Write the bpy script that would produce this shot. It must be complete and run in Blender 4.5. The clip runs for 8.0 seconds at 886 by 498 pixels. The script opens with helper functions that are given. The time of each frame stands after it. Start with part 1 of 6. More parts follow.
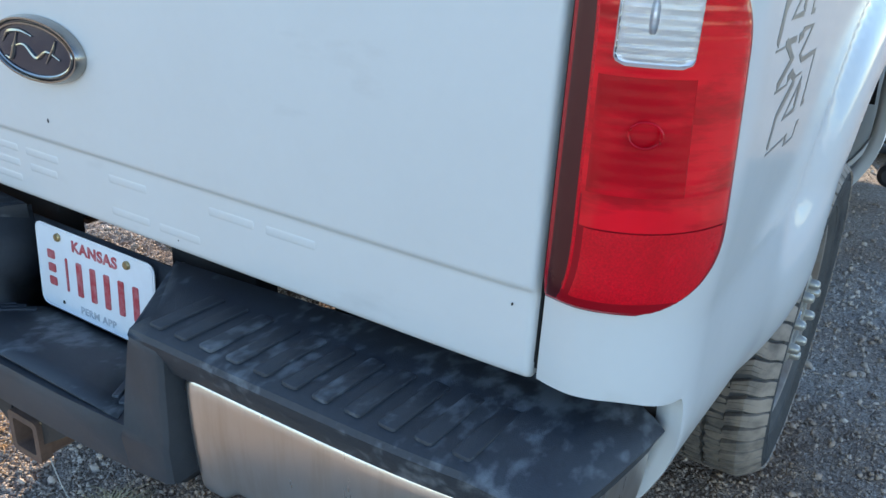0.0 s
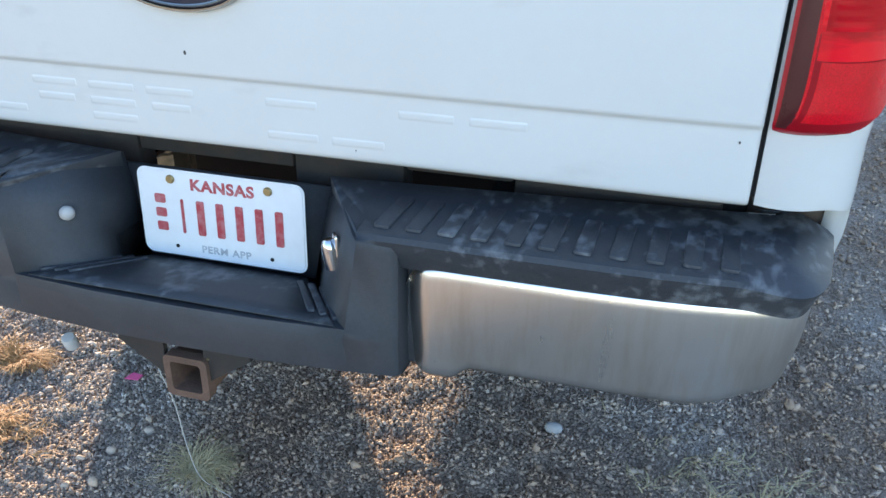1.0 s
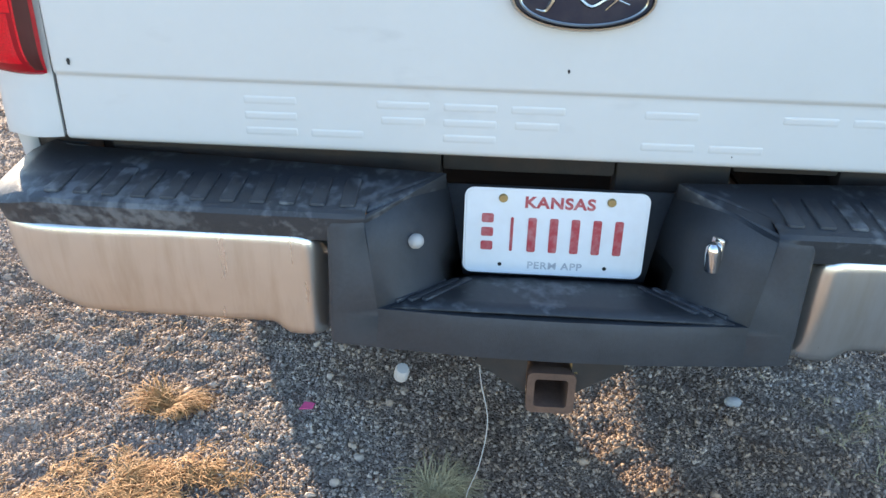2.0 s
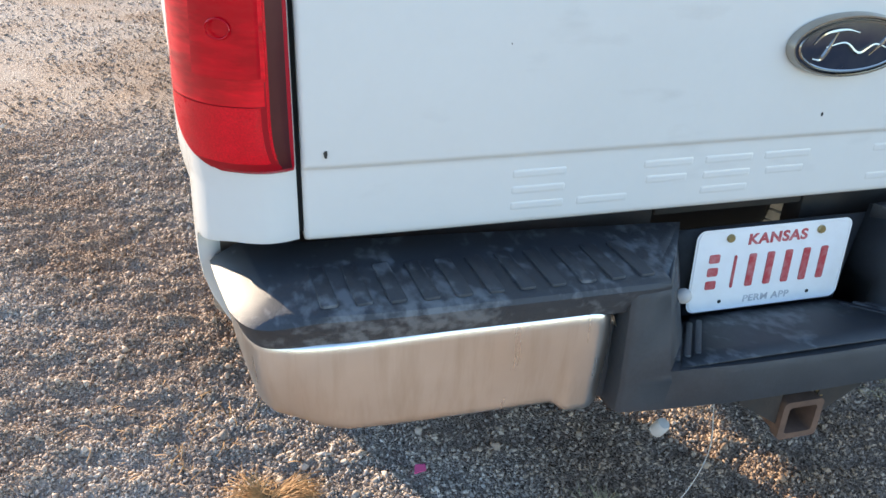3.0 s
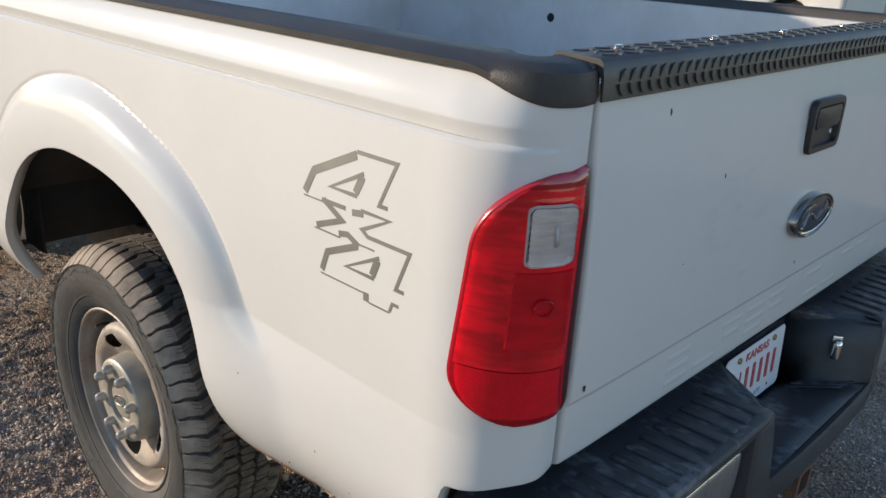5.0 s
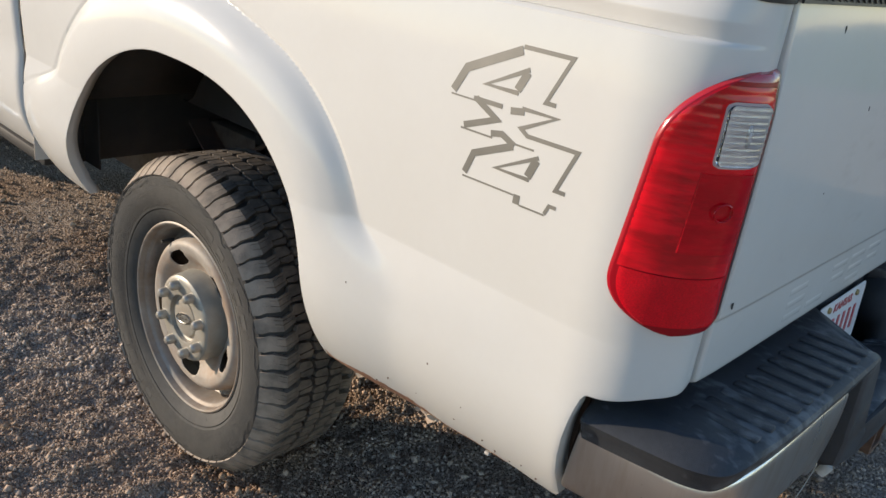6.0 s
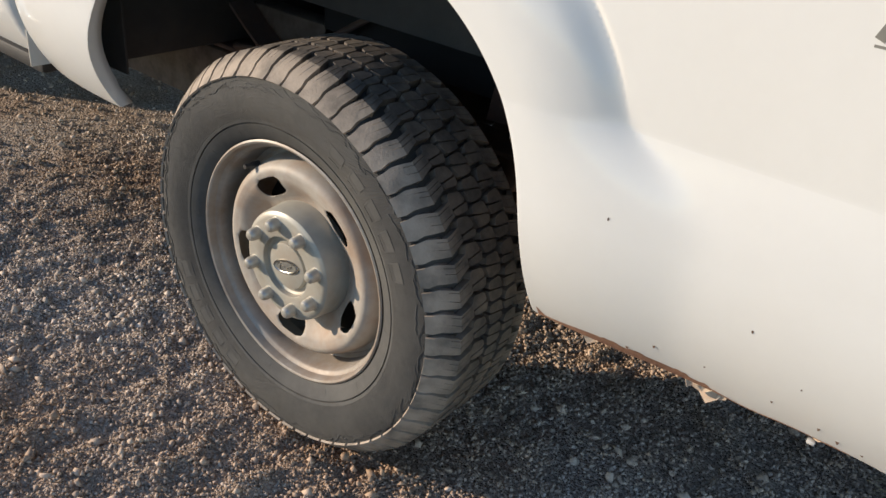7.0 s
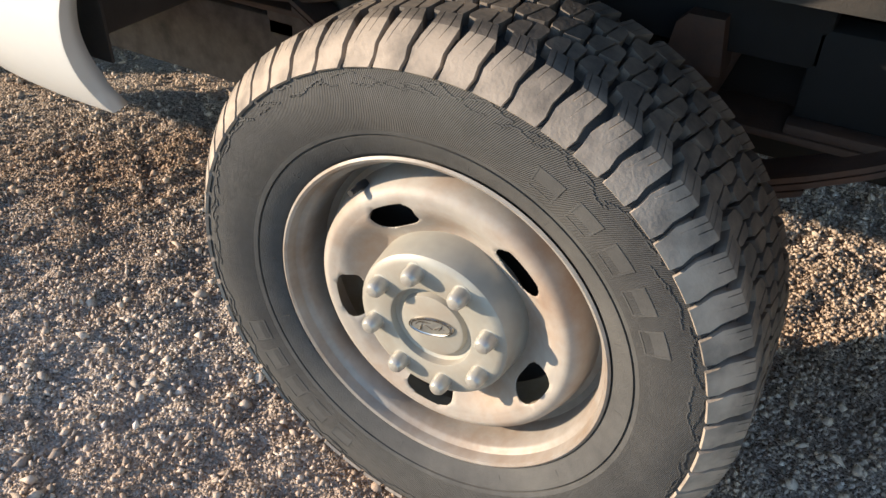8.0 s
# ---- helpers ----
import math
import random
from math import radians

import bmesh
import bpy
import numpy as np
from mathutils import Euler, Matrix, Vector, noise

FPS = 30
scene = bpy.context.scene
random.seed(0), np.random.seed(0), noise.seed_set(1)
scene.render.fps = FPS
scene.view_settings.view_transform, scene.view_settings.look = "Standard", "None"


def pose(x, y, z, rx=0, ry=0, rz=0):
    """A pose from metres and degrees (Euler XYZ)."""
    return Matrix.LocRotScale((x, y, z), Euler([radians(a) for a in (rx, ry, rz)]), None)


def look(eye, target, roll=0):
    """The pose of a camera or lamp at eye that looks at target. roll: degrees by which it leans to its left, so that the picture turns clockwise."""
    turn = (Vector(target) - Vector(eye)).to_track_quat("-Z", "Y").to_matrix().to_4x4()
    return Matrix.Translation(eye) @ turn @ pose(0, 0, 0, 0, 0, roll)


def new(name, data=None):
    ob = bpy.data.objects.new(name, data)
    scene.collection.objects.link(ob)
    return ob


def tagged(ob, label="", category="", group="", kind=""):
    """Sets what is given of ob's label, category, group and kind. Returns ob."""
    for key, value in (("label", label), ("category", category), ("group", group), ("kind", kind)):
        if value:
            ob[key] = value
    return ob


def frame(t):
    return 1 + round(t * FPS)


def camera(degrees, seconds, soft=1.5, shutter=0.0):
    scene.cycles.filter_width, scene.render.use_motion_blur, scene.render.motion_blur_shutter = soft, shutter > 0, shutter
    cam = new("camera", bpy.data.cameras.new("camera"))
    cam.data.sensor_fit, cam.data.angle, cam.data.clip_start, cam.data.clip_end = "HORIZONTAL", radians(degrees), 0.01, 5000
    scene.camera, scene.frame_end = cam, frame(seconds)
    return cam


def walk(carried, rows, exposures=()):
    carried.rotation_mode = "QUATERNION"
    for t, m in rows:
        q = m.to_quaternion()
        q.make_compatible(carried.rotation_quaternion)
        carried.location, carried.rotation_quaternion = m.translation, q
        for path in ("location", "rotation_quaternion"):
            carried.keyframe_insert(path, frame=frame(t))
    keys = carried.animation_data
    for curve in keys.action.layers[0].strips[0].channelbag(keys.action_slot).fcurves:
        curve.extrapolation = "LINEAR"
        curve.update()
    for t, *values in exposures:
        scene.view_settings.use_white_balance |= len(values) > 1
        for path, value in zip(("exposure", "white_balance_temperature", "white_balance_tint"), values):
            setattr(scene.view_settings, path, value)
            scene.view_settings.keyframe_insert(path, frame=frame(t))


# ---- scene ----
cam = camera(57.1, 8.0)
PATH = [
    (0, (1.118, -0.709, 1.294), (0.165, 0.859, 0.5), 3.3),
    (0.5, (0.996, -0.959, 1.27), (0.427, 0.78, 0.462), 3.4),
    (1, (0.687, -1.064, 1.236), (0.205, 0.66, 0.345), 0.9),
    (1.5, (0.307, -1.18, 1.211), (0.002, 0.586, 0.323), 0.3),
    (2, (-0.126, -1.218, 1.261), (-0.213, 0.564, 0.359), 1.5),
    (2.2, (-0.315, -1.166, 1.255), (-0.299, 0.607, 0.329), 1.5),
    (3.3, (-1.077, -0.967, 1.372), (-0.376, 0.678, 0.476), 2.6),
    (3.5, (-1.205, -0.916, 1.397), (-0.356, 0.701, 0.582), 2.5),
    (4, (-1.495, -0.795, 1.473), (-0.34, 0.663, 0.737), 2.7),
    (4.2, (-1.562, -0.738, 1.513), (-0.327, 0.659, 0.79), 2.5),
    (5.3, (-1.753, -0.542, 1.558), (-0.378, 0.722, 0.842), 3.8),
    (5.5, (-1.81, -0.515, 1.533), (-0.426, 0.736, 0.81), 4.6),
    (6, (-1.879, -0.414, 1.416), (-0.485, 0.809, 0.665), 7.7),
    (6.5, (-1.832, -0.12, 1.296), (-0.487, 1.054, 0.394), 7.6),
    (7, (-1.836, 0.225, 1.225), (-0.424, 1.25, 0.247), 6.3),
    (7.5, (-1.795, 0.575, 1.175), (-0.335, 1.441, 0.118), 3.8),
    (8, (-1.637, 0.847, 1.134), (-0.228, 1.614, -0.061), 1.8),
]
EXPOSURES = [(0, 1.6, 5500, 13), (1.0, 1.98, 5800, 15), (2.2, 1.86, 5850, 14), (3.5, 1.42, 5850, 14), (4.2, 0.74, 5750, 15), (5.5, 0.46, 5850, 14), (7.0, 0.64, 5750, 13), (7.5, 0.8, 5780, 13), (8, 1.28, 5800, 13)]
walk(cam, [(t, look(eye, target, roll)) for t, eye, target, roll in PATH], EXPOSURES)

# ---- light ----
SUN_FROM = Vector((-0.53, 0.848, 0.0)).normalized()
SUN_UP = radians(13.4)
world = bpy.data.worlds.new("sky")
scene.world = world
world.use_nodes = True
wn = world.node_tree
bg = wn.nodes["Background"]
sky = wn.nodes.new("ShaderNodeTexSky")
sky.sky_type, sky.sun_disc = "NISHITA", False
sky.sun_elevation, sky.sun_rotation = SUN_UP, math.atan2(SUN_FROM.x, SUN_FROM.y)
sky.air_density, sky.dust_density, sky.ozone_density = 1.0, 0.0, 1.0
wn.links.new(sky.outputs["Color"], bg.inputs["Color"])
bg.inputs["Strength"].default_value = 0.148
sun = new("sun", bpy.data.lights.new("sun", "SUN"))
sun.data.energy, sun.data.angle, sun.data.color = 4.3, radians(0.55), (1.0, 0.78, 0.51)
sun_dir = Vector((SUN_FROM.x * math.cos(SUN_UP), SUN_FROM.y * math.cos(SUN_UP), math.sin(SUN_UP)))
sun.matrix_world = look(sun_dir * 60, (0, 0, 0))


# ---- materials ----
def material(name, color, rough=0.5, metal=0.0, coat=0.0, coat_rough=0.16, grain=0.15, grain_size=30.0, stain=0.1, stain_size=2.5, bump=0.0, bump_size=200.0, spec=0.5, tint=None, rough_var=0.1, stretch=None, edge=(0.42, 0.72), scuff=None):
    """A surface with fine grain, broad stains, uneven gloss and fine relief, in metres."""
    m = bpy.data.materials.new(name)
    m.use_nodes = True
    t = m.node_tree
    p = t.nodes["Principled BSDF"]
    co = t.nodes.new("ShaderNodeTexCoord")
    fine, broad = t.nodes.new("ShaderNodeTexNoise"), t.nodes.new("ShaderNodeTexNoise")
    fine.inputs["Scale"].default_value, broad.inputs["Scale"].default_value = grain_size, stain_size
    fine.inputs["Detail"].default_value, broad.inputs["Detail"].default_value = 4, 6
    broad.inputs["Roughness"].default_value = 0.62
    t.links.new(co.outputs["Object"], fine.inputs["Vector"])
    if stretch:
        mp = t.nodes.new("ShaderNodeMapping")
        mp.inputs["Scale"].default_value = stretch
        t.links.new(co.outputs["Object"], mp.inputs["Vector"])
        t.links.new(mp.outputs["Vector"], broad.inputs["Vector"])
    else:
        t.links.new(co.outputs["Object"], broad.inputs["Vector"])
    dark = [c * (1 - grain) for c in color]
    light = [min(1, c * (1 + grain)) for c in color]
    a = t.nodes.new("ShaderNodeMix")
    a.data_type = "RGBA"
    a.inputs["A"].default_value, a.inputs["B"].default_value = (*dark, 1), (*light, 1)
    t.links.new(fine.outputs["Fac"], a.inputs["Factor"])
    ramp = t.nodes.new("ShaderNodeMapRange")
    ramp.inputs["From Min"].default_value, ramp.inputs["From Max"].default_value = edge
    ramp.inputs["To Max"].default_value = stain
    t.links.new(broad.outputs["Fac"], ramp.inputs["Value"])
    b = t.nodes.new("ShaderNodeMix")
    b.data_type = "RGBA"
    b.inputs["B"].default_value = (*(tint or [c * 0.4 for c in color]), 1)
    t.links.new(ramp.outputs["Result"], b.inputs["Factor"])
    t.links.new(a.outputs["Result"], b.inputs["A"])
    last = b
    if scuff:
        # chalky rubbed streaks: (colour, size, stretch, threshold, amount)
        tone, size, pull, level, amount = scuff
        mp = t.nodes.new("ShaderNodeMapping")
        mp.inputs["Scale"].default_value = pull
        info, shift = t.nodes.new("ShaderNodeObjectInfo"), t.nodes.new("ShaderNodeVectorMath")
        shift.operation = "MULTIPLY_ADD"
        shift.inputs[1].default_value = (37.0, 53.0, 71.0)
        t.links.new(info.outputs["Random"], shift.inputs[0])
        t.links.new(co.outputs["Object"], shift.inputs[2])
        t.links.new(shift.outputs["Vector"], mp.inputs["Vector"])
        big, thin = t.nodes.new("ShaderNodeTexNoise"), t.nodes.new("ShaderNodeTexNoise")
        big.inputs["Scale"].default_value, thin.inputs["Scale"].default_value = size, size * 7
        thin.inputs["Detail"].default_value = 5
        t.links.new(shift.outputs["Vector"], big.inputs["Vector"])
        t.links.new(mp.outputs["Vector"], thin.inputs["Vector"])
        add = t.nodes.new("ShaderNodeMath")
        add.operation = "ADD"
        t.links.new(big.outputs["Fac"], add.inputs[0])
        t.links.new(thin.outputs["Fac"], add.inputs[1])
        cutoff = t.nodes.new("ShaderNodeMapRange")
        cutoff.inputs["From Min"].default_value, cutoff.inputs["From Max"].default_value = level, level + 0.22
        cutoff.inputs["To Max"].default_value = amount
        t.links.new(add.outputs["Value"], cutoff.inputs["Value"])
        last = t.nodes.new("ShaderNodeMix")
        last.data_type = "RGBA"
        last.inputs["B"].default_value = (*tone, 1)
        t.links.new(cutoff.outputs["Result"], last.inputs["Factor"])
        t.links.new(b.outputs["Result"], last.inputs["A"])
    t.links.new(last.outputs["Result"], p.inputs["Base Color"])
    r = t.nodes.new("ShaderNodeMapRange")
    r.inputs["To Min"].default_value, r.inputs["To Max"].default_value = max(0.02, rough - rough_var), min(1, rough + rough_var)
    t.links.new(broad.outputs["Fac"], r.inputs["Value"])
    t.links.new(r.outputs["Result"], p.inputs["Roughness"])
    p.inputs["Metallic"].default_value, p.inputs["Coat Weight"].default_value = metal, coat
    p.inputs["Coat Roughness"].default_value = coat_rough
    p.inputs["Specular IOR Level"].default_value = spec
    if bump:
        n = t.nodes.new("ShaderNodeTexNoise")
        n.inputs["Scale"].default_value, n.inputs["Detail"].default_value = bump_size, 3
        t.links.new(co.outputs["Object"], n.inputs["Vector"])
        h = t.nodes.new("ShaderNodeBump")
        h.inputs["Strength"].default_value, h.inputs["Distance"].default_value = bump, 0.002
        t.links.new(n.outputs["Fac"], h.inputs["Height"])
        t.links.new(h.outputs["Normal"], p.inputs["Normal"])
        if coat:
            t.links.new(h.outputs["Normal"], p.inputs["Coat Normal"])
    return m


def gravel_material(name, random_island):
    m = bpy.data.materials.new(name)
    m.use_nodes = True
    t = m.node_tree
    p = t.nodes["Principled BSDF"]
    p.inputs["Roughness"].default_value, p.inputs["Specular IOR Level"].default_value = 0.85, 0.25
    co = t.nodes.new("ShaderNodeTexCoord")
    ramp = t.nodes.new("ShaderNodeValToRGB")
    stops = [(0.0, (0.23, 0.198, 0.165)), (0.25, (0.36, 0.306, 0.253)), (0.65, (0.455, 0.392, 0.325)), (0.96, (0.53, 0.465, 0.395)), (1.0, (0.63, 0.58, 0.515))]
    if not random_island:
        # bare ground darkened, in place of the shade between loose grains
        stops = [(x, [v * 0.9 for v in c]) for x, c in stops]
    while len(ramp.color_ramp.elements) < len(stops):
        ramp.color_ramp.elements.new(0.5)
    for e, (x, c) in zip(ramp.color_ramp.elements, stops):
        e.position, e.color = x, (*c, 1)
    broad = t.nodes.new("ShaderNodeTexNoise")
    broad.inputs["Scale"].default_value, broad.inputs["Detail"].default_value = 1.3, 5
    t.links.new(co.outputs["Object"], broad.inputs["Vector"])
    if random_island:
        g = t.nodes.new("ShaderNodeNewGeometry")
        t.links.new(g.outputs["Random Per Island"], ramp.inputs["Fac"])
        n = t.nodes.new("ShaderNodeTexNoise")
        n.inputs["Scale"].default_value, n.inputs["Detail"].default_value = 420, 3
        t.links.new(co.outputs["Object"], n.inputs["Vector"])
        h = t.nodes.new("ShaderNodeBump")
        h.inputs["Strength"].default_value, h.inputs["Distance"].default_value = 0.55, 0.0018
        t.links.new(n.outputs["Fac"], h.inputs["Height"])
        t.links.new(h.outputs["Normal"], p.inputs["Normal"])
    else:
        v = t.nodes.new("ShaderNodeTexVoronoi")
        v.inputs["Scale"].default_value = 150
        t.links.new(co.outputs["Object"], v.inputs["Vector"])
        sep = t.nodes.new("ShaderNodeSeparateColor")
        t.links.new(v.outputs["Color"], sep.inputs["Color"])
        t.links.new(sep.outputs["Red"], ramp.inputs["Fac"])
        v2 = t.nodes.new("ShaderNodeTexVoronoi")
        v2.inputs["Scale"].default_value = 60
        t.links.new(co.outputs["Object"], v2.inputs["Vector"])
        add = t.nodes.new("ShaderNodeMath")
        add.operation = "ADD"
        t.links.new(v.outputs["Distance"], add.inputs[0])
        t.links.new(v2.outputs["Distance"], add.inputs[1])
        h = t.nodes.new("ShaderNodeBump")
        h.invert = True
        h.inputs["Strength"].default_value, h.inputs["Distance"].default_value = 1.0, 0.009
        t.links.new(add.outputs["Value"], h.inputs["Height"])
        t.links.new(h.outputs["Normal"], p.inputs["Normal"])
    mix = t.nodes.new("ShaderNodeMix")
    mix.data_type = "RGBA"
    mix.blend_type = "MULTIPLY"
    mix.inputs["Factor"].default_value = 1.0
    tone = t.nodes.new("ShaderNodeValToRGB")
    tone.color_ramp.elements[0].position, tone.color_ramp.elements[0].color = 0.36, (0.86, 0.7, 0.57, 1)
    tone.color_ramp.elements[1].position, tone.color_ramp.elements[1].color = 0.62, (1.14, 1.11, 1.1, 1)
    t.links.new(broad.outputs["Fac"], tone.inputs["Fac"])
    t.links.new(ramp.outputs["Color"], mix.inputs["A"])
    t.links.new(tone.outputs["Color"], mix.inputs["B"])
    t.links.new(mix.outputs["Result"], p.inputs["Base Color"])
    return m


def glass_material(name, color, rough=0.03):
    m = bpy.data.materials.new(name)
    m.use_nodes = True
    p = m.node_tree.nodes["Principled BSDF"]
    p.inputs["Base Color"].default_value = (*color, 1)
    p.inputs["Roughness"].default_value = rough
    p.inputs["Transmission Weight"].default_value = 1.0
    p.inputs["IOR"].default_value = 1.45
    return m


PAINT = material("white_paint", (0.63, 0.625, 0.6), 0.8, coat=0.8, coat_rough=0.12, grain=0.012, grain_size=60, stain=0.11, stain_size=3.2, tint=(0.5, 0.45, 0.38), spec=0.05, bump=0.7, bump_size=4.5)
GATE_PAINT = material("scuffed_white_paint", (0.63, 0.625, 0.6), 0.5, coat=0.85, coat_rough=0.1, grain=0.015, grain_size=60, stain=0.12, stain_size=4, tint=(0.5, 0.46, 0.42), spec=0.35, bump=1.0, bump_size=3.5, scuff=((0.4, 0.38, 0.36), 3.2, (0.5, 1, 1.6), 1.22, 0.25))
RUST = material("rust", (0.24, 0.125, 0.075), 0.85, grain=0.45, grain_size=70, stain=0.6, stain_size=20, bump=0.5, bump_size=260, tint=(0.12, 0.06, 0.038))
RUSTY_STEEL = material("rusty_steel", (0.075, 0.05, 0.038), 0.8, grain=0.4, stain=0.6, stain_size=9, bump=0.4, tint=(0.17, 0.085, 0.045))
FLANGE = material("dusty_flange", (0.13, 0.1, 0.078), 0.85, grain=0.3, grain_size=60, stain=0.7, stain_size=18, bump=0.3, tint=(0.04, 0.033, 0.028))
HITCH_RUST = material("dark_rust", (0.14, 0.082, 0.055), 0.85, grain=0.45, grain_size=70, stain=0.7, stain_size=16, bump=0.5, bump_size=260, tint=(0.05, 0.034, 0.026))
SILL_STEEL = material("dark_sill_steel", (0.026, 0.024, 0.022), 0.8, grain=0.4, stain=0.5, stain_size=12, bump=0.3, tint=(0.075, 0.045, 0.03))
BLACK_STEEL = material("black_steel", (0.022, 0.021, 0.02), 0.7, grain=0.3, stain=0.5, stain_size=7, bump=0.3, tint=(0.07, 0.055, 0.045))
PLASTIC = material("black_plastic", (0.032, 0.036, 0.043), 0.48, grain=0.3, grain_size=160, stain=0.5, stain_size=9, bump=0.45, bump_size=650, tint=(0.06, 0.066, 0.075))
PAD_PLASTIC = material("scuffed_pad_plastic", (0.03, 0.034, 0.041), 0.5, grain=0.3, grain_size=160, stain=0.5, stain_size=9, bump=0.45, bump_size=650, tint=(0.055, 0.06, 0.068), scuff=((0.23, 0.245, 0.26), 6.0, (1.3, 0.8, 1.3), 1.05, 0.5))
SMOOTH_PLASTIC = material("smooth_black_plastic", (0.02, 0.02, 0.022), 0.4, grain=0.2, stain=0.25, stain_size=6, tint=(0.07, 0.07, 0.07))
RAIL_PLASTIC = material("rail_plastic", (0.03, 0.029, 0.028), 0.5, grain=0.25, grain_size=140, stain=0.5, stain_size=11, bump=0.4, bump_size=500, tint=(0.065, 0.058, 0.05))
# near-black colour that stands in for deep shade in gaps and underneath
GAP = material("dark_gap", (0.012, 0.012, 0.012), 0.9, grain=0.2, stain=0.1)
CHROME = material("dusty_chrome", (0.74, 0.72, 0.68), 0.3, metal=1.0, grain=0.08, grain_size=18, stain=0.45, stain_size=5, tint=(0.55, 0.49, 0.4), stretch=(5, 5, 0.5), edge=(0.48, 0.66))
EMBLEM_METAL = material("dull_emblem_chrome", (0.42, 0.4, 0.36), 0.2, metal=1.0, grain=0.08, stain=0.3, stain_size=30)
POLISHED = material("polished_chrome", (0.75, 0.74, 0.72), 0.14, metal=1.0, grain=0.05, stain=0.2, rough_var=0.08)
ALUMINIUM = material("tread_aluminium", (0.075, 0.07, 0.066), 0.45, metal=0.4, grain=0.2, grain_size=60, stain=0.5, stain_size=12, tint=(0.06, 0.055, 0.05))
RUBBER = material("tyre_rubber", (0.05, 0.049, 0.047), 0.8, grain=0.35, grain_size=60, stain=0.6, stain_size=7, bump=0.35, bump_size=420, tint=(0.105, 0.1, 0.09))
TREAD = material("dusty_tread_rubber", (0.085, 0.073, 0.061), 0.85, grain=0.5, grain_size=75, stain=0.8, stain_size=22, bump=0.35, bump_size=200, tint=(0.22, 0.175, 0.13))
STEEL_WHEEL = material("painted_steel_wheel", (0.35, 0.314, 0.27), 0.6, metal=0.05, grain=0.16, grain_size=45, stain=1.0, stain_size=9, bump=0.15, bump_size=150, tint=(0.27, 0.18, 0.12), spec=0.35)
# dull steel, toned darker than the disc for shade in the barrel
RIM_STEEL = material("dull_rim_steel", (0.27, 0.245, 0.215), 0.5, metal=0.1, grain=0.2, grain_size=60, stain=0.9, stain_size=12, bump=0.15, bump_size=150, tint=(0.2, 0.14, 0.095), spec=0.35)
NUT_METAL = material("nut_cover", (0.45, 0.425, 0.37), 0.34, metal=0.45, grain=0.15, grain_size=80, stain=0.5, stain_size=30, tint=(0.25, 0.19, 0.13))
CAP_METAL = material("hub_cap_plastic", (0.33, 0.315, 0.27), 0.45, metal=0.15, grain=0.12, grain_size=60, stain=0.6, stain_size=14, tint=(0.28, 0.22, 0.16))
HUB_FIELD = material("worn_hub_emblem", (0.16, 0.155, 0.14), 0.4, metal=0.2, grain=0.2, grain_size=200, stain=0.6, stain_size=60, tint=(0.3, 0.28, 0.23))
# stretched noise colours streaks into the red lenses, in place of reflections
RED_LENS = material("red_lens", (0.74, 0.002, 0.012), 0.22, coat=0.5, coat_rough=0.06, grain=0.15, grain_size=25, stain=0.8, stain_size=7, tint=(0.34, 0.0, 0.004), spec=0.25, stretch=(1, 1, 5), edge=(0.45, 0.62))
RED_RIM = material("red_rim_lens", (0.36, 0.002, 0.012), 0.2, coat=0.5, grain=0.08, stain=0.2, tint=(0.18, 0.0, 0.0))
RED_DARK = material("dark_red_lens", (0.42, 0.0, 0.006), 0.16, coat=0.1, grain=0.3, grain_size=22, stain=0.95, stain_size=7, tint=(0.62, 0.001, 0.01), spec=0.35, stretch=(1, 1, 5), edge=(0.5, 0.66))
RED_TRIM = material("dull_red_trim", (0.055, 0.006, 0.008), 0.3, coat=0.1, grain=0.15, grain_size=40, stain=0.3, stain_size=12, tint=(0.09, 0.01, 0.01))
RED_PRISM = material("prismatic_red_lens", (0.62, 0.002, 0.012), 0.3, coat=0.35, coat_rough=0.06, grain=0.5, grain_size=420, stain=0.3, stain_size=30, bump=0.25, bump_size=900, tint=(0.3, 0, 0), spec=0.15)
RED_GROOVE = material("dark_red_groove", (0.3, 0.001, 0.008), 0.3, grain=0.1, spec=0.3)
LENS_FRAME = material("pale_lens_edge", (0.5, 0.4, 0.41), 0.25, coat=0.3, grain=0.1)
# grey streaks coloured in for reflections inside the bowl
BOWL = material("reversing_bowl_chrome", (0.72, 0.72, 0.74), 0.35, metal=0.5, grain=0.15, grain_size=40, stain=0.5, stain_size=25, bump=0.35, bump_size=60, tint=(0.3, 0.3, 0.32), stretch=(1, 1, 6))
CLEAR_LENS = glass_material("clear_lens", (0.97, 0.98, 1.0), 0.06)
NAVY = material("navy_enamel", (0.014, 0.019, 0.038), 0.2, coat=0.3, grain=0.1, stain=0.3, stain_size=30, tint=(0.05, 0.05, 0.055))
PLATE_WHITE = material("plate_white", (0.78, 0.79, 0.8), 0.35, grain=0.02, stain=0.12, stain_size=20, tint=(0.45, 0.38, 0.32))
PLATE_RED = material("plate_red", (0.42, 0.05, 0.06), 0.4, grain=0.15, stain=0.4, stain_size=60, tint=(0.6, 0.45, 0.45))
PLATE_GREY = material("plate_grey", (0.4, 0.42, 0.46), 0.4, grain=0.2, stain=0.5, stain_size=60, tint=(0.65, 0.66, 0.68))
BRASS = material("brass_bolt", (0.45, 0.35, 0.17), 0.4, metal=0.9, grain=0.2, stain=0.4, stain_size=50)
DECAL = material("grey_decal", (0.17, 0.162, 0.14), 0.45, grain=0.12, stain=0.4, stain_size=9, tint=(0.3, 0.28, 0.24))
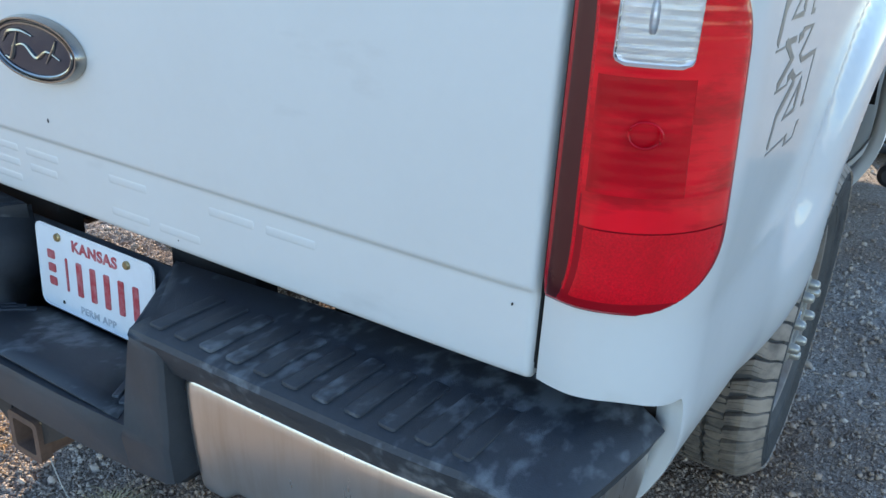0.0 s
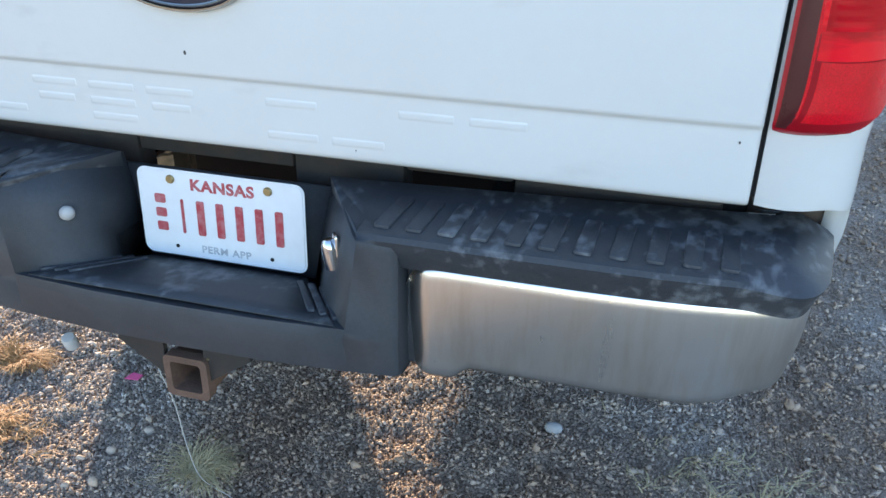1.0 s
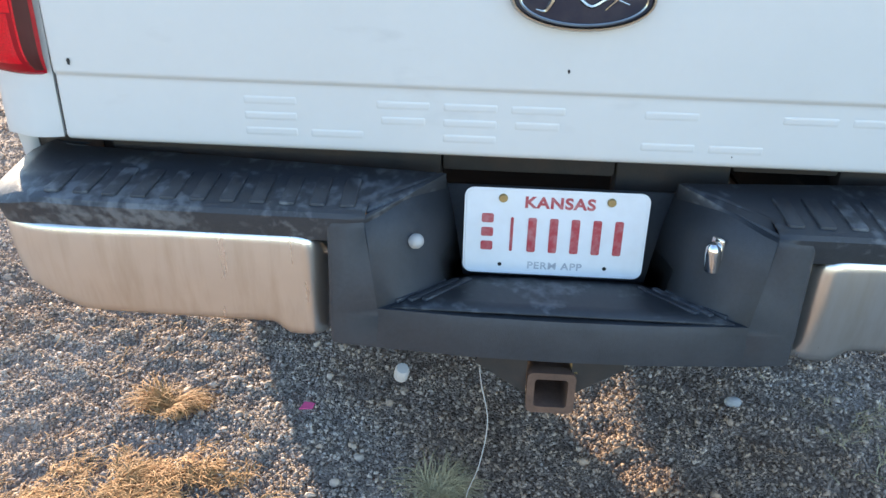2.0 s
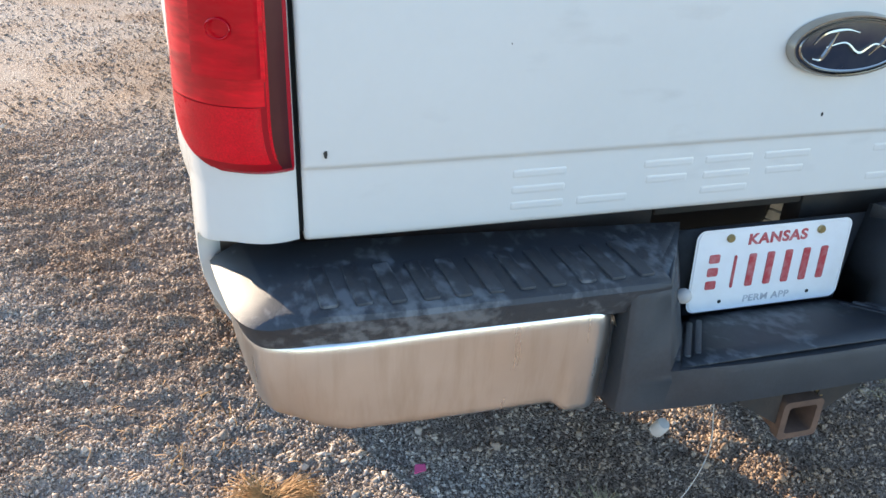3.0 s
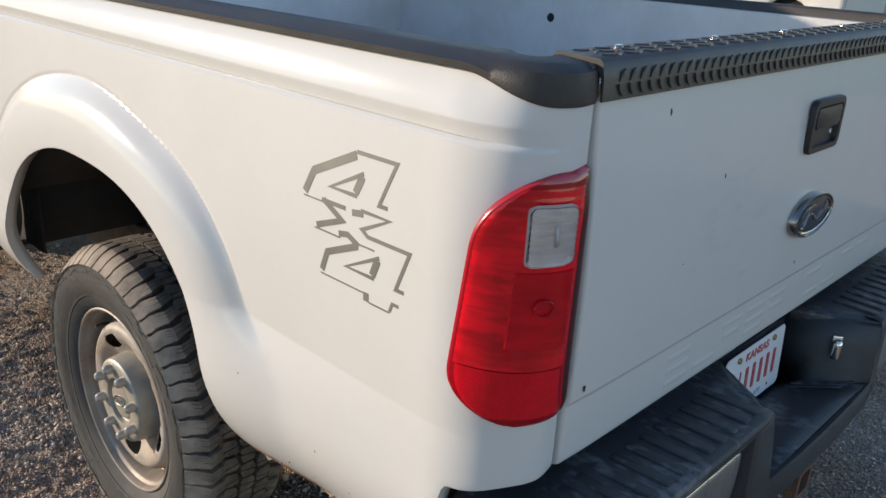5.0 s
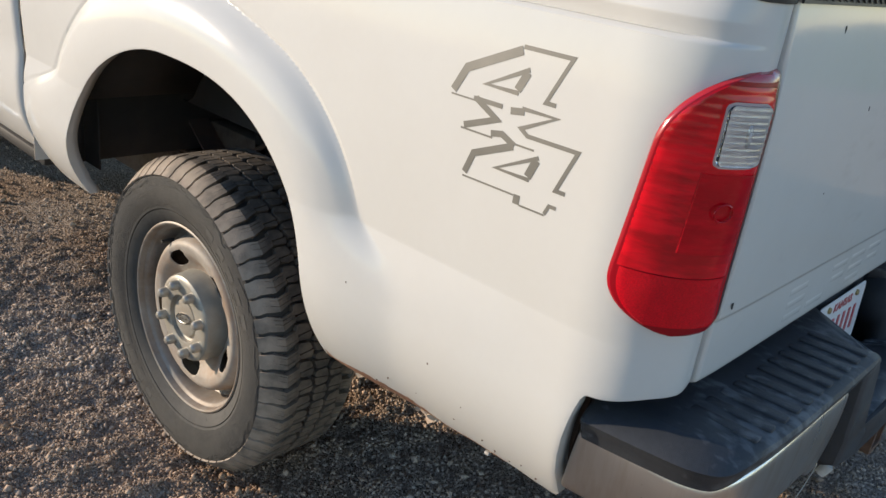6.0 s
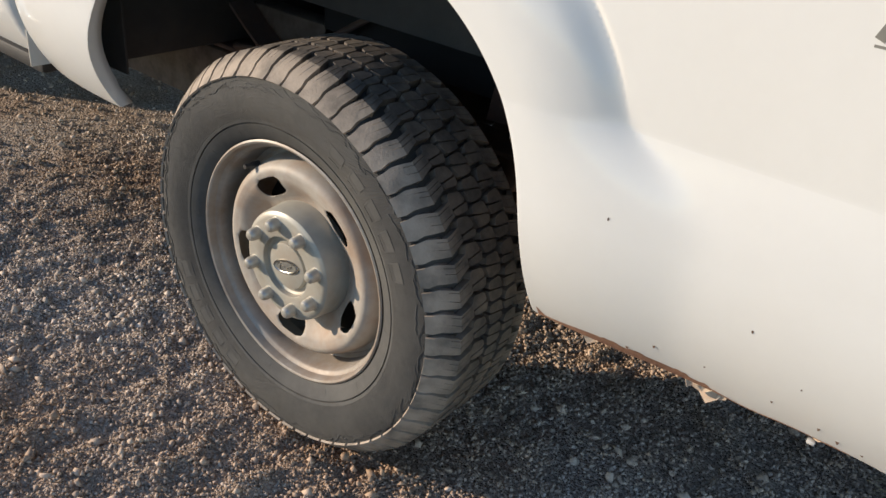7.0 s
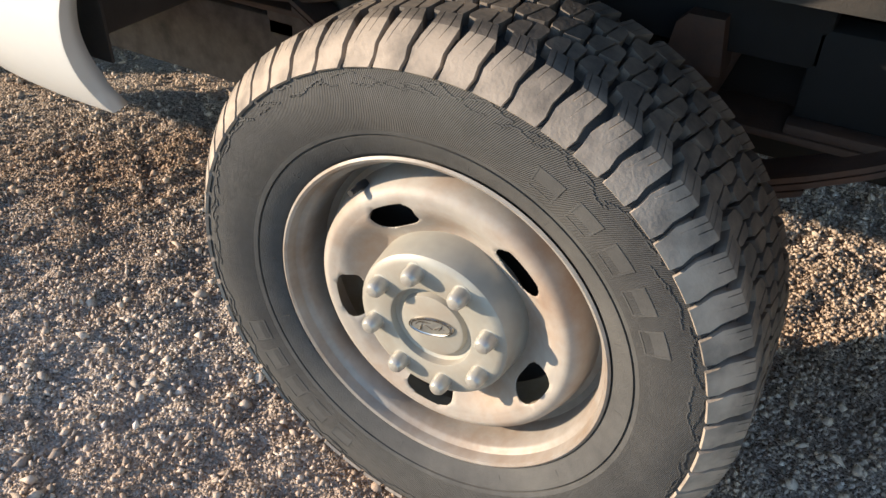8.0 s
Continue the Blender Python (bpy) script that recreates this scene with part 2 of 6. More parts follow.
WINDOW = material("dark_window_glass", (0.012, 0.014, 0.016), 0.06, coat=0.5, grain=0.05, stain=0.05, rough_var=0.03)
BED_PAINT = material("scuffed_bed_paint", (0.62, 0.62, 0.61), 0.45, grain=0.04, stain=0.4, stain_size=4, tint=(0.38, 0.35, 0.31))
WIRE = material("grey_wire", (0.45, 0.44, 0.42), 0.6, grain=0.1)
STRAW = material("straw", (0.47, 0.25, 0.09), 0.8, grain=0.35, grain_size=9, stain=0.5, stain_size=20, tint=(0.33, 0.22, 0.09))
PALE_STRAW = material("pale_straw", (0.48, 0.4, 0.23), 0.8, grain=0.35, grain_size=9, stain=0.5, stain_size=20, tint=(0.34, 0.29, 0.15))
PINK = material("pink_plastic", (0.75, 0.12, 0.3), 0.5)
PALE_STONE = material("pale_stone", (0.33, 0.34, 0.35), 0.8, grain=0.15, bump=0.3)
GRASS = material("green_grass", (0.1, 0.14, 0.035), 0.9, grain=0.4, grain_size=8, stain=0.6, stain_size=0.6, bump=0.6, bump_size=60, tint=(0.2, 0.18, 0.07))
FLAKE = material("peeling_paint", (0.5, 0.41, 0.31), 0.8, grain=0.35, grain_size=90, stain=0.6, stain_size=40, tint=(0.22, 0.11, 0.06))


def sidewall_material(name):
    """Tyre rubber with fine radial serrations over the wall's outer part."""
    m = RUBBER.copy()
    m.name = name
    t = m.node_tree
    p = t.nodes["Principled BSDF"]
    co = t.nodes.new("ShaderNodeTexCoord")
    xyz = t.nodes.new("ShaderNodeSeparateXYZ")
    t.links.new(co.outputs["Object"], xyz.inputs["Vector"])

    def op(kind, a, b=None):
        n = t.nodes.new("ShaderNodeMath")
        n.operation = kind
        for i, v in enumerate((a, b)):
            if v is None:
                continue
            if isinstance(v, (int, float)):
                n.inputs[i].default_value = v
            else:
                t.links.new(v, n.inputs[i])
        return n.outputs["Value"]

    y, z = xyz.outputs["Y"], xyz.outputs["Z"]
    r = op("SQRT", op("ADD", op("MULTIPLY", y, y), op("MULTIPLY", z, z)))
    turn = op("ADD", op("ARCTAN2", z, y), op("MULTIPLY", r, 1.6))
    wave = op("SINE", op("MULTIPLY", turn, 820))
    inside = op("MULTIPLY", op("GREATER_THAN", r, 0.288), op("LESS_THAN", r, 0.3735))
    h = t.nodes.new("ShaderNodeBump")
    h.inputs["Strength"].default_value, h.inputs["Distance"].default_value = 1.0, 0.0007
    t.links.new(op("MULTIPLY", wave, inside), h.inputs["Height"])
    old = p.inputs["Normal"].links[0].from_socket
    t.links.new(old, h.inputs["Normal"])
    t.links.new(h.outputs["Normal"], p.inputs["Normal"])
    return m


def lighten_shoulders(m, tone):
    """Paler outer shoulders on the tread: caked dust, with sunlight on them painted in."""
    t = m.node_tree
    p = t.nodes["Principled BSDF"]
    co, xyz, away = t.nodes.new("ShaderNodeTexCoord"), t.nodes.new("ShaderNodeSeparateXYZ"), t.nodes.new("ShaderNodeMath")
    away.operation = "ABSOLUTE"
    t.links.new(co.outputs["Object"], xyz.inputs["Vector"])
    t.links.new(xyz.outputs["X"], away.inputs[0])
    rim, patch, both = t.nodes.new("ShaderNodeMapRange"), t.nodes.new("ShaderNodeMapRange"), t.nodes.new("ShaderNodeMath")
    rim.inputs["From Min"].default_value, rim.inputs["From Max"].default_value = 0.07, 0.126
    n = t.nodes.new("ShaderNodeTexNoise")
    n.inputs["Scale"].default_value, n.inputs["Detail"].default_value = 22, 5
    t.links.new(co.outputs["Object"], n.inputs["Vector"])
    patch.inputs["From Min"].default_value, patch.inputs["From Max"].default_value = 0.3, 0.62
    patch.inputs["To Min"].default_value, patch.inputs["To Max"].default_value = 0.25, 0.95
    both.operation = "MULTIPLY"
    t.links.new(away.outputs["Value"], rim.inputs["Value"])
    t.links.new(n.outputs["Fac"], patch.inputs["Value"])
    t.links.new(rim.outputs["Result"], both.inputs[0])
    t.links.new(patch.outputs["Result"], both.inputs[1])
    mix = t.nodes.new("ShaderNodeMix")
    mix.data_type = "RGBA"
    mix.inputs["B"].default_value = (*tone, 1)
    t.links.new(p.inputs["Base Color"].links[0].from_socket, mix.inputs["A"])
    t.links.new(both.outputs["Value"], mix.inputs["Factor"])
    t.links.new(mix.outputs["Result"], p.inputs["Base Color"])


lighten_shoulders(TREAD, (0.37, 0.305, 0.24))
SIDEWALL = sidewall_material("serrated_tyre_rubber")
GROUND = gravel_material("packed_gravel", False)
STONES = gravel_material("loose_gravel", True)


# ---- building helpers ----
def part(name, bm, mat, parent=None, label="", sharp=35.0, weld=True):
    """Links a bmesh as one mesh object, under a thing or a part."""
    if weld:
        bmesh.ops.remove_doubles(bm, verts=bm.verts, dist=1e-5)
    bmesh.ops.recalc_face_normals(bm, faces=bm.faces)
    me = bpy.data.meshes.new(name)
    bm.to_mesh(me)
    bm.free()
    me.materials.append(mat)
    if sharp:
        me.shade_smooth()
        me.set_sharp_from_angle(angle=radians(sharp))
    ob = new(name, me)
    ob.parent = parent
    if label:
        ob["label"] = label
    return ob


def share(ob, parent=None, m=None):
    """A further object on the same mesh."""
    c = new(ob.name.split(".")[0], ob.data)
    c.parent = parent if parent else ob.parent
    if m is not None:
        c.matrix_basis = m
    if "label" in ob:
        c["label"] = ob["label"]
    return c


def thicken(ob, depth, offset=-1.0, bevel=0.0):
    s = ob.modifiers.new("thickness", "SOLIDIFY")
    s.thickness, s.offset = depth, offset
    if bevel:
        b = ob.modifiers.new("edges", "BEVEL")
        b.width, b.segments, b.limit_method, b.angle_limit = bevel, 2, "ANGLE", radians(50)
    return ob


def sheet(bm, rows, closed=False):
    """Quads between rows of points."""
    grid = [[bm.verts.new(p) for p in row] for row in rows]
    for a, b in zip(grid, grid[1:]):
        n = len(a)
        for i in range(n if closed else n - 1):
            try:
                bm.faces.new((a[i], a[(i + 1) % n], b[(i + 1) % n], b[i]))
            except ValueError:
                pass
    return grid


def box(bm, x0, x1, y0, y1, z0, z1, bevel=0.0, seg=2, m=None):
    r = bmesh.ops.create_cube(bm, size=1.0, matrix=Matrix.Translation(((x0 + x1) / 2, (y0 + y1) / 2, (z0 + z1) / 2)) @ Matrix.Diagonal((x1 - x0, y1 - y0, z1 - z0, 1)))
    verts = r["verts"]
    if bevel:
        edges = {e for v in verts for e in v.link_edges}
        out = bmesh.ops.bevel(bm, geom=list(edges), offset=bevel, segments=seg, affect="EDGES", profile=0.5)
        verts = list({v for f in out["faces"] for v in f.verts} | {v for v in verts if v.is_valid})
    if m is not None:
        bmesh.ops.transform(bm, matrix=m, verts=verts)
    return verts


def prism(bm, outline, z0, z1, m=None, bevel=0.0):
    """An outline in the plane, drawn out from z0 to z1."""
    low, top = [bm.verts.new((x, y, z0)) for x, y in outline], [bm.verts.new((x, y, z1)) for x, y in outline]
    faces = [bm.faces.new(top), bm.faces.new(low[::-1])]
    n = len(outline)
    for i in range(n):
        faces.append(bm.faces.new((low[i], low[(i + 1) % n], top[(i + 1) % n], top[i])))
    verts = low + top
    if bevel:
        edges = list(faces[0].edges)
        out = bmesh.ops.bevel(bm, geom=edges, offset=bevel, segments=2, affect="EDGES", profile=0.5)
        verts = list({v for f in out["faces"] for v in f.verts} | {v for v in verts if v.is_valid})
    if m is not None:
        bmesh.ops.transform(bm, matrix=m, verts=verts)
    return verts


def revolve(bm, profile, turns=64, m=None):
    """Turns (radius, height) points round z."""
    rows = []
    for r, h in profile:
        rows.append([Vector((r * math.cos(2 * math.pi * i / turns), r * math.sin(2 * math.pi * i / turns), h)) for i in range(turns)])
    if m is not None:
        rows = [[m @ p for p in row] for row in rows]
    grid = sheet(bm, rows, closed=True)
    return grid


def tube(bm, points, radius, sides=8, cap=True):
    """A round bar along points; radius may be a list."""
    pts = [Vector(p) for p in points]
    rows = []
    up = Vector((0.13, 0.27, 0.95)).normalized()
    for i, p in enumerate(pts):
        d = (pts[min(i + 1, len(pts) - 1)] - pts[max(i - 1, 0)]).normalized()
        a = d.cross(up if abs(d.dot(up)) < 0.95 else Vector((1, 0, 0))).normalized()
        b = d.cross(a)
        r = radius[i] if isinstance(radius, (list, tuple)) else radius
        rows.append([p + r * (math.cos(2 * math.pi * k / sides) * a + math.sin(2 * math.pi * k / sides) * b) for k in range(sides)])
    grid = sheet(bm, rows, closed=True)
    if cap:
        bm.faces.new(grid[0][::-1]), bm.faces.new(grid[-1])


def smooth_line(points, steps=6):
    """A soft curve through points."""
    p = [Vector(q) for q in points]
    p = [2 * p[0] - p[1]] + p + [2 * p[-1] - p[-2]]
    out = []
    for i in range(1, len(p) - 2):
        for k in range(steps):
            t = k / steps
            a, b, c, d = p[i - 1], p[i], p[i + 1], p[i + 2]
            out.append(0.5 * ((2 * b) + (c - a) * t + (2 * a - 5 * b + 4 * c - d) * t * t + (3 * b - 3 * c + d - a) * t ** 3))
    return out + [p[-2]]


def ease(a, b, x):
    t = min(1.0, max(0.0, (x - a) / (b - a)))
    return t * t * (3 - 2 * t)


# ---- ground ----
rng = np.random.default_rng(5)
SWELLS = [(a * rng.uniform(0.6, 1.0), 6.28 / (w * rng.uniform(0.7, 1.3)), rng.uniform(0, 3.14), rng.uniform(0, 6.28)) for a, w, n in ((0.0022, 1.2, 5), (0.0013, 0.35, 8), (0.0014, 0.14, 12), (0.0010, 0.075, 12)) for _ in range(n)]


def gravel_height(x, y):
    """Uneven yard: swells, hollows and small lumps (numbers or arrays)."""
    h = sum(a * np.sin(f * (x * math.cos(d) + y * math.sin(d)) + p) for a, f, d, p in SWELLS)
    return h * np.clip((np.minimum(np.minimum(x + 2.4, 1.6 - x), np.minimum(y + 0.3, 3.1 - y))) / 0.5, 0, 1)


bm = bmesh.new()
xs = [-900, -200, -60, -25, -12, -7, -4.5, -3.5, -3] + [-2.9 + 0.1 * i for i in range(5)] + [-2.4 + 0.02 * i for i in range(200)] + [1.6, 1.7, 1.8, 2.0, 2.2, 2.4, 2.6, 2.9, 4, 6, 9, 14, 25, 60, 200, 900]
ys = [-900, -200, -60, -25, -12, -6, -3.5, -2.2, -1.6, -1.2, -0.9, -0.7, -0.5, -0.4] + [-0.3 + 0.02 * i for i in range(165)] + [3.0, 3.1, 3.3, 3.5, 3.8, 4.2, 4.6, 5.5, 7, 9, 13, 20, 35, 60, 200, 900]
sheet(bm, [[(x, y, -0.008 + float(gravel_height(x, y))) for x in xs] for y in ys])
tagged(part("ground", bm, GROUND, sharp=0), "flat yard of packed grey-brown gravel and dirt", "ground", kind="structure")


def stone_field(name, count, region, small, large, shape, seed, density=None, soft=0.22, bare=0.26, skew=3.2):
    """Many loose stones as one mesh: angular lumps half sunk in the ground."""
    rng = np.random.default_rng(seed)
    x0, x1, y0, y1 = region
    px, py = rng.uniform(x0, x1, count), y0 + (y1 - y0) * rng.random(count) ** (density or 1.0)
    # the field thins out unevenly towards its edges
    px, py = px + soft * rng.normal(0, 1, count), py + soft * rng.normal(0, 1, count)
    # packed dirt shows through in patches
    waves = np.zeros(count)
    for k in range(14):
        f, a, ph = 1.6 * 1.22 ** k, rng.uniform(0, np.pi), rng.uniform(0, 6.28)
        waves += np.sin(f * (px * np.cos(a) + py * np.sin(a)) + ph) / 1.12 ** k
    kept = rng.random(count) < np.clip(0.72 - bare * waves, 0.22, 1.0)
    px, py, count = px[kept], py[kept], int(kept.sum())
    base = np.array(shape[0], float)
    nv = len(base)
    size = small + (large - small) * rng.random(count) ** skew
    jit = 1 + 0.58 * rng.uniform(-1, 1, (count, nv, 3))
    pts = base[None] * jit * size[:, None, None]
    pts *= np.stack([rng.uniform(0.8, 1.6, count), rng.uniform(0.5, 1.1, count), rng.uniform(0.7, 1.35, count)], -1)[:, None]
    a = rng.uniform(0, 2 * np.pi, count)
    tilt = rng.uniform(-0.8, 0.8, count)
    c, s = np.cos(tilt)[:, None], np.sin(tilt)[:, None]
    y, z = pts[..., 1] * c - pts[..., 2] * s, pts[..., 1] * s + pts[..., 2] * c
    c, s = np.cos(a)[:, None], np.sin(a)[:, None]
    x, y = pts[..., 0] * c - y * s, pts[..., 0] * s + y * c
    lift = gravel_height(px, py) - 0.007 + size * rng.uniform(0.1, 0.95, count)
    verts = np.stack([x + px[:, None], y + py[:, None], z + lift[:, None]], -1).reshape(-1, 3)
    tri = np.array(shape[1])
    faces = (tri[None] + (np.arange(count) * nv)[:, None, None]).reshape(-1, 3)
    me = bpy.data.meshes.new(name)
    me.vertices.add(len(verts))
    me.vertices.foreach_set("co", verts.ravel())
    me.loops.add(faces.size)
    me.loops.foreach_set("vertex_index", faces.ravel())
    me.polygons.add(len(faces))
    me.polygons.foreach_set("loop_start", np.arange(0, faces.size, 3))
    me.polygons.foreach_set("loop_total", np.full(len(faces), 3))
    me.update(calc_edges=True)
    me.materials.append(STONES)
    return tagged(new(name, me), "loose crushed grey and brown gravel stones lying on the yard", "gravel", kind="stuff")


OCTA = ([(1, 0, 0), (-1, 0, 0), (0, 1, 0), (0, -1, 0), (0, 0, 1), (0, 0, -1)], [(0, 2, 4), (2, 1, 4), (1, 3, 4), (3, 0, 4), (2, 0, 5), (1, 2, 5), (3, 1, 5), (0, 3, 5)])
g = (1 + 5 ** 0.5) / 2
k = 1 / (1 + g * g) ** 0.5
ICO = ([(-k, g * k, 0), (k, g * k, 0), (-k, -g * k, 0), (k, -g * k, 0), (0, -k, g * k), (0, k, g * k), (0, -k, -g * k), (0, k, -g * k), (g * k, 0, -k), (g * k, 0, k), (-g * k, 0, -k), (-g * k, 0, k)],
       [(0, 11, 5), (0, 5, 1), (0, 1, 7), (0, 7, 10), (0, 10, 11), (1, 5, 9), (5, 11, 4), (11, 10, 2), (10, 7, 6), (7, 1, 8), (3, 9, 4), (3, 4, 2), (3, 2, 6), (3, 6, 8), (3, 8, 9), (4, 9, 5), (2, 4, 11), (6, 2, 10), (8, 6, 7), (9, 8, 1)])
PYRAMID = ([(1, 0, -0.4), (-1, 0, -0.4), (0, 1, -0.4), (0, -1, -0.4), (0.1, 0.1, 0.8)], [(0, 2, 4), (2, 1, 4), (1, 3, 4), (3, 0, 4)])
stone_field("gravel", 132000, (-2.1, -0.3, 0.45, 2.9), 0.0022, 0.006, OCTA, 11, None, 0.22, 0.22, 2.3)
stone_field("fine_gravel", 120000, (-1.9, -0.3, 0.5, 2.5), 0.0012, 0.003, PYRAMID, 15, None, 0.22, 0.05)
stone_field("gravel", 64000, (-1.4, 1.5, -0.2, 1.4), 0.0021, 0.0054, ICO, 12, None, 0.22, 0.16, 1.9)
stone_field("fine_gravel", 85000, (-1.2, 1.4, -0.1, 1.2), 0.0014, 0.0032, PYRAMID, 16, None, 0.22, 0.05)
stone_field("coarse_gravel", 3000, (-2.4, 1.9, -0.2, 3.2), 0.005, 0.012, ICO, 13, None, 0.22, 0.3, 2.4)
stone_field("gravel", 62000, (-3.6, 3.2, 1.2, 9.0), 0.004, 0.011, OCTA, 14, 1.6, 0.5)

# ---- pickup truck ----
MID = 0.005          # the truck's middle line
SEAM = 0.813         # tailgate half width with its gap
SIDE = 0.951         # bed side, from the middle line
AXLE, FRONT_AXLE, HUB_Z = 1.243, 4.83, 0.405
truck = tagged(new("pickup_truck"), "white four-wheel-drive pickup truck, dusty and lightly rusted, parked on gravel", "pickup truck")
truck.location = (MID, 0, 0)


def arch_line(dy):
    """Height of the wheel opening's edge over its middle, dy ahead of the axle."""
    p = 1.85 if dy > 0 else 2.8
    t = min(1.0, abs(dy) / (0.585 if dy > 0 else 0.528))
    return 0.56 + 0.51 * (1 - t ** p) ** (1 / p)


def arch_norm(dy, z):
    p = 1.85 if dy > 0 else 2.8
    return ((abs(dy) / (0.585 if dy > 0 else 0.54)) ** p + (max(0.0, z - 0.56) / 0.51) ** p) ** (1 / p)


def side_bulge(dy, z, low=1.0):
    """How far the side stands out from its plain face."""
    top = 0.0
    if z < 1.312:
        top = 0.004 - 0.25 * (max(z, 0.888) - 1.06) ** 2
    else:
        up = max(0.0, z - 1.342)
        top = -0.0116 - 0.011 * ease(1.312, 1.319, z) + 0.006 * min(1.0, max(0.0, (z - 1.319) / 0.022)) - 0.2 * up - 3.2 * up * up
    t = min(1.0, max(0.0, (0.888 - z) / 0.12))
    lower = low * 0.018 * (1 - (1 - t) ** 2)
    out = 1.26 + 0.07 * ease(-0.35, 0.0, dy) + 0.05 * ease(0.0, 0.5, dy) + 0.30 * ease(0.9, 0.78, z)
    t = min(1.0, max(0.0, (out - arch_norm(dy, z)) / (out - 1.02)))
    crisp = ease(0.82, 1.02, z) if dy < 0 else 1.0
    soft = 0.044 * (0.35 * ease(0.0, 1.0, t) + 0.65 * (1 - (1 - t) ** 2)) if dy < 0 else 0.044 * (1 - (1 - t) ** 2)
    dip = 0.004 * ease(0.0, 0.08, t) * (1 - ease(0.08, 0.35, t))
    flare = crisp * (0.044 * (1 - (1 - max(0.0, t - 0.05) / 0.95) ** 2.7) - dip) + (1 - crisp) * soft
    both = 0.5 * (max(0.0, flare) + lower + ((max(0.0, flare) - lower) ** 2 + 0.00006) ** 0.5) - 0.0039 + min(0.0, flare)
    return both + top - 1.76 * max(0.0, 0.76 - z) ** 2


CORNER_Y, CORNER_P = 0.145, 2.35


def corner_point(a):
    """The rear corner in plan: a = 0 on the side, 1 at the tailgate's seam."""
    c, s = math.cos(a * math.pi / 2), math.sin(a * math.pi / 2)
    w = SEAM + 0.009 + (SIDE - SEAM - 0.009) * c ** (2 / CORNER_P)
    y = CORNER_Y - (CORNER_Y + 0.004) * s ** (2 / CORNER_P)
    roll = max(0.0, (a - 0.86) / 0.14) ** 2
    w, y = w - 0.0115 * roll, y + 0.008 * roll
    nw, ny = c ** (2 - 2 / CORNER_P), -(s ** (2 - 2 / CORNER_P))
    n = math.hypot(nw, ny)
    return w, y, nw / n, ny / n


def bed_side_columns(gap):
    """Columns of the bed's side from the cab to the seam: (w, y, nw, ny, bottom, how far along the side)."""
    cols = []
    fine = {round(0.56 + 0.0035 * i, 4) for i in range(110)} if gap < 0.01 else set()
    stations = sorted(fine | {round(2.13 - gap * i, 4) for i in range(int(2 / gap))} | {round(AXLE + k * 0.54 * math.sin(radians(a)), 4) for a in range(20, 91, 2) for k in (-0.528 / 0.54, 0.585 / 0.54)}, reverse=True)
    for y in stations:
        if y < 0.15:
            continue
        dy = y - AXLE
        if -0.528 < dy < 0.585:
            low = arch_line(dy)
        elif dy > 0:
            low = 0.545
        else:
            low = 0.557 - 0.013 * ease(0.7, 0.4, y) - 0.013 * ease(0.3, 0.15, y) + 0.006 * noise.noise(Vector((y * 14, 3, 0))) * ease(0.7, 0.6, y)
        cols.append((SIDE, y, 1, 0, low, 1.0))
    foot = [0.548, 0.615, 0.662, 0.703, 0.738, 0.766, 0.786, 0.795]
    for i in range(41):
        w, y, nw, ny = corner_point(i / 40)
        low = foot[i] if i < len(foot) else 0.797 + 0.018 * ease(0.2, 0.7, i / 40)
        cols.append((w, y, nw, ny, low, 1 - ease(0.1, 0.9, i / 40)))
    return cols


def make_bed_side(sign):
    bm = bmesh.new()
    cols = bed_side_columns(0.007 if sign < 0 else 0.02)
    cuts = 130 if sign < 0 else 60
    heights = sorted([0.52 + (1.405 - 0.52) * j / cuts for j in range(cuts + 1)] + [1.310, 1.312, 1.3135, 1.315, 1.3165, 1.318, 1.319, 1.321, 1.338, 1.3405, 1.342, 1.3435, 1.346] + ([0.852 + 0.0068 * j for j in range(56)] if sign < 0 else []))
    cuts = len(heights) - 1
    rows = []
    for w, y, nw, ny, low, along in cols:
        row = []
        for j in range(cuts + 1):
            z = max(low, heights[j])
            o = side_bulge(y - AXLE, z, along * (0.2 + 0.8 * ease(0.08, 0.5, y))) * along
            row.append((sign * (w + nw * o), y + ny * o, z))
        row[0] = row[max(j for j in range(cuts + 1) if row[j][2] <= low + 1e-9)] if row[0][2] <= low else row[0]
        rows.append(row)
    sheet(bm, rows)
    # turned-in lip round the wheel opening and along the lower edge
    lip = []
    for (w, y, nw, ny, low, along), row in zip(cols, rows):
        p = Vector(row[0])
        inward = Vector((-sign * nw * 0.03, -ny * 0.03 * 0.3, 0.012 if low > 0.6 else 0.004))
        lip.append([p, p + inward * 0.4, p + inward])
    sheet(bm, lip)
    # return face beside the tailgate
    last = rows[-1]
    sheet(bm, [last, [(p[0], 0.045, p[2]) for p in last]])
    return thicken(part("bed_side", bm, PAINT, truck, "white painted steel bed side with flared wheel opening, rusty lower edge", sharp=40), 0.004, 0)


make_bed_side(-1), make_bed_side(1)
# dirty turned-in flange at the rear of each bed side, behind the bumper's end
for sign in (-1, 1):
    bm = bmesh.new()
    edge = []
    for w, y, nw, ny, low, along in [c for c in bed_side_columns(0.02) if c[1] <= 0.152][:14]:
        o = side_bulge(y - AXLE, low, along * 0.25) * along
        edge.append((w + nw * o, y + ny * o, low))
    sheet(bm, [[(sign * (w - d), y + 0.003 + d * 0.25, z + 0.001) for w, y, z in edge] for d in (0.002, 0.02, 0.07, 0.13)])
    thicken(part("rear_flange", bm, FLANGE, truck, "dirty brown turned-in flange"), 0.002)


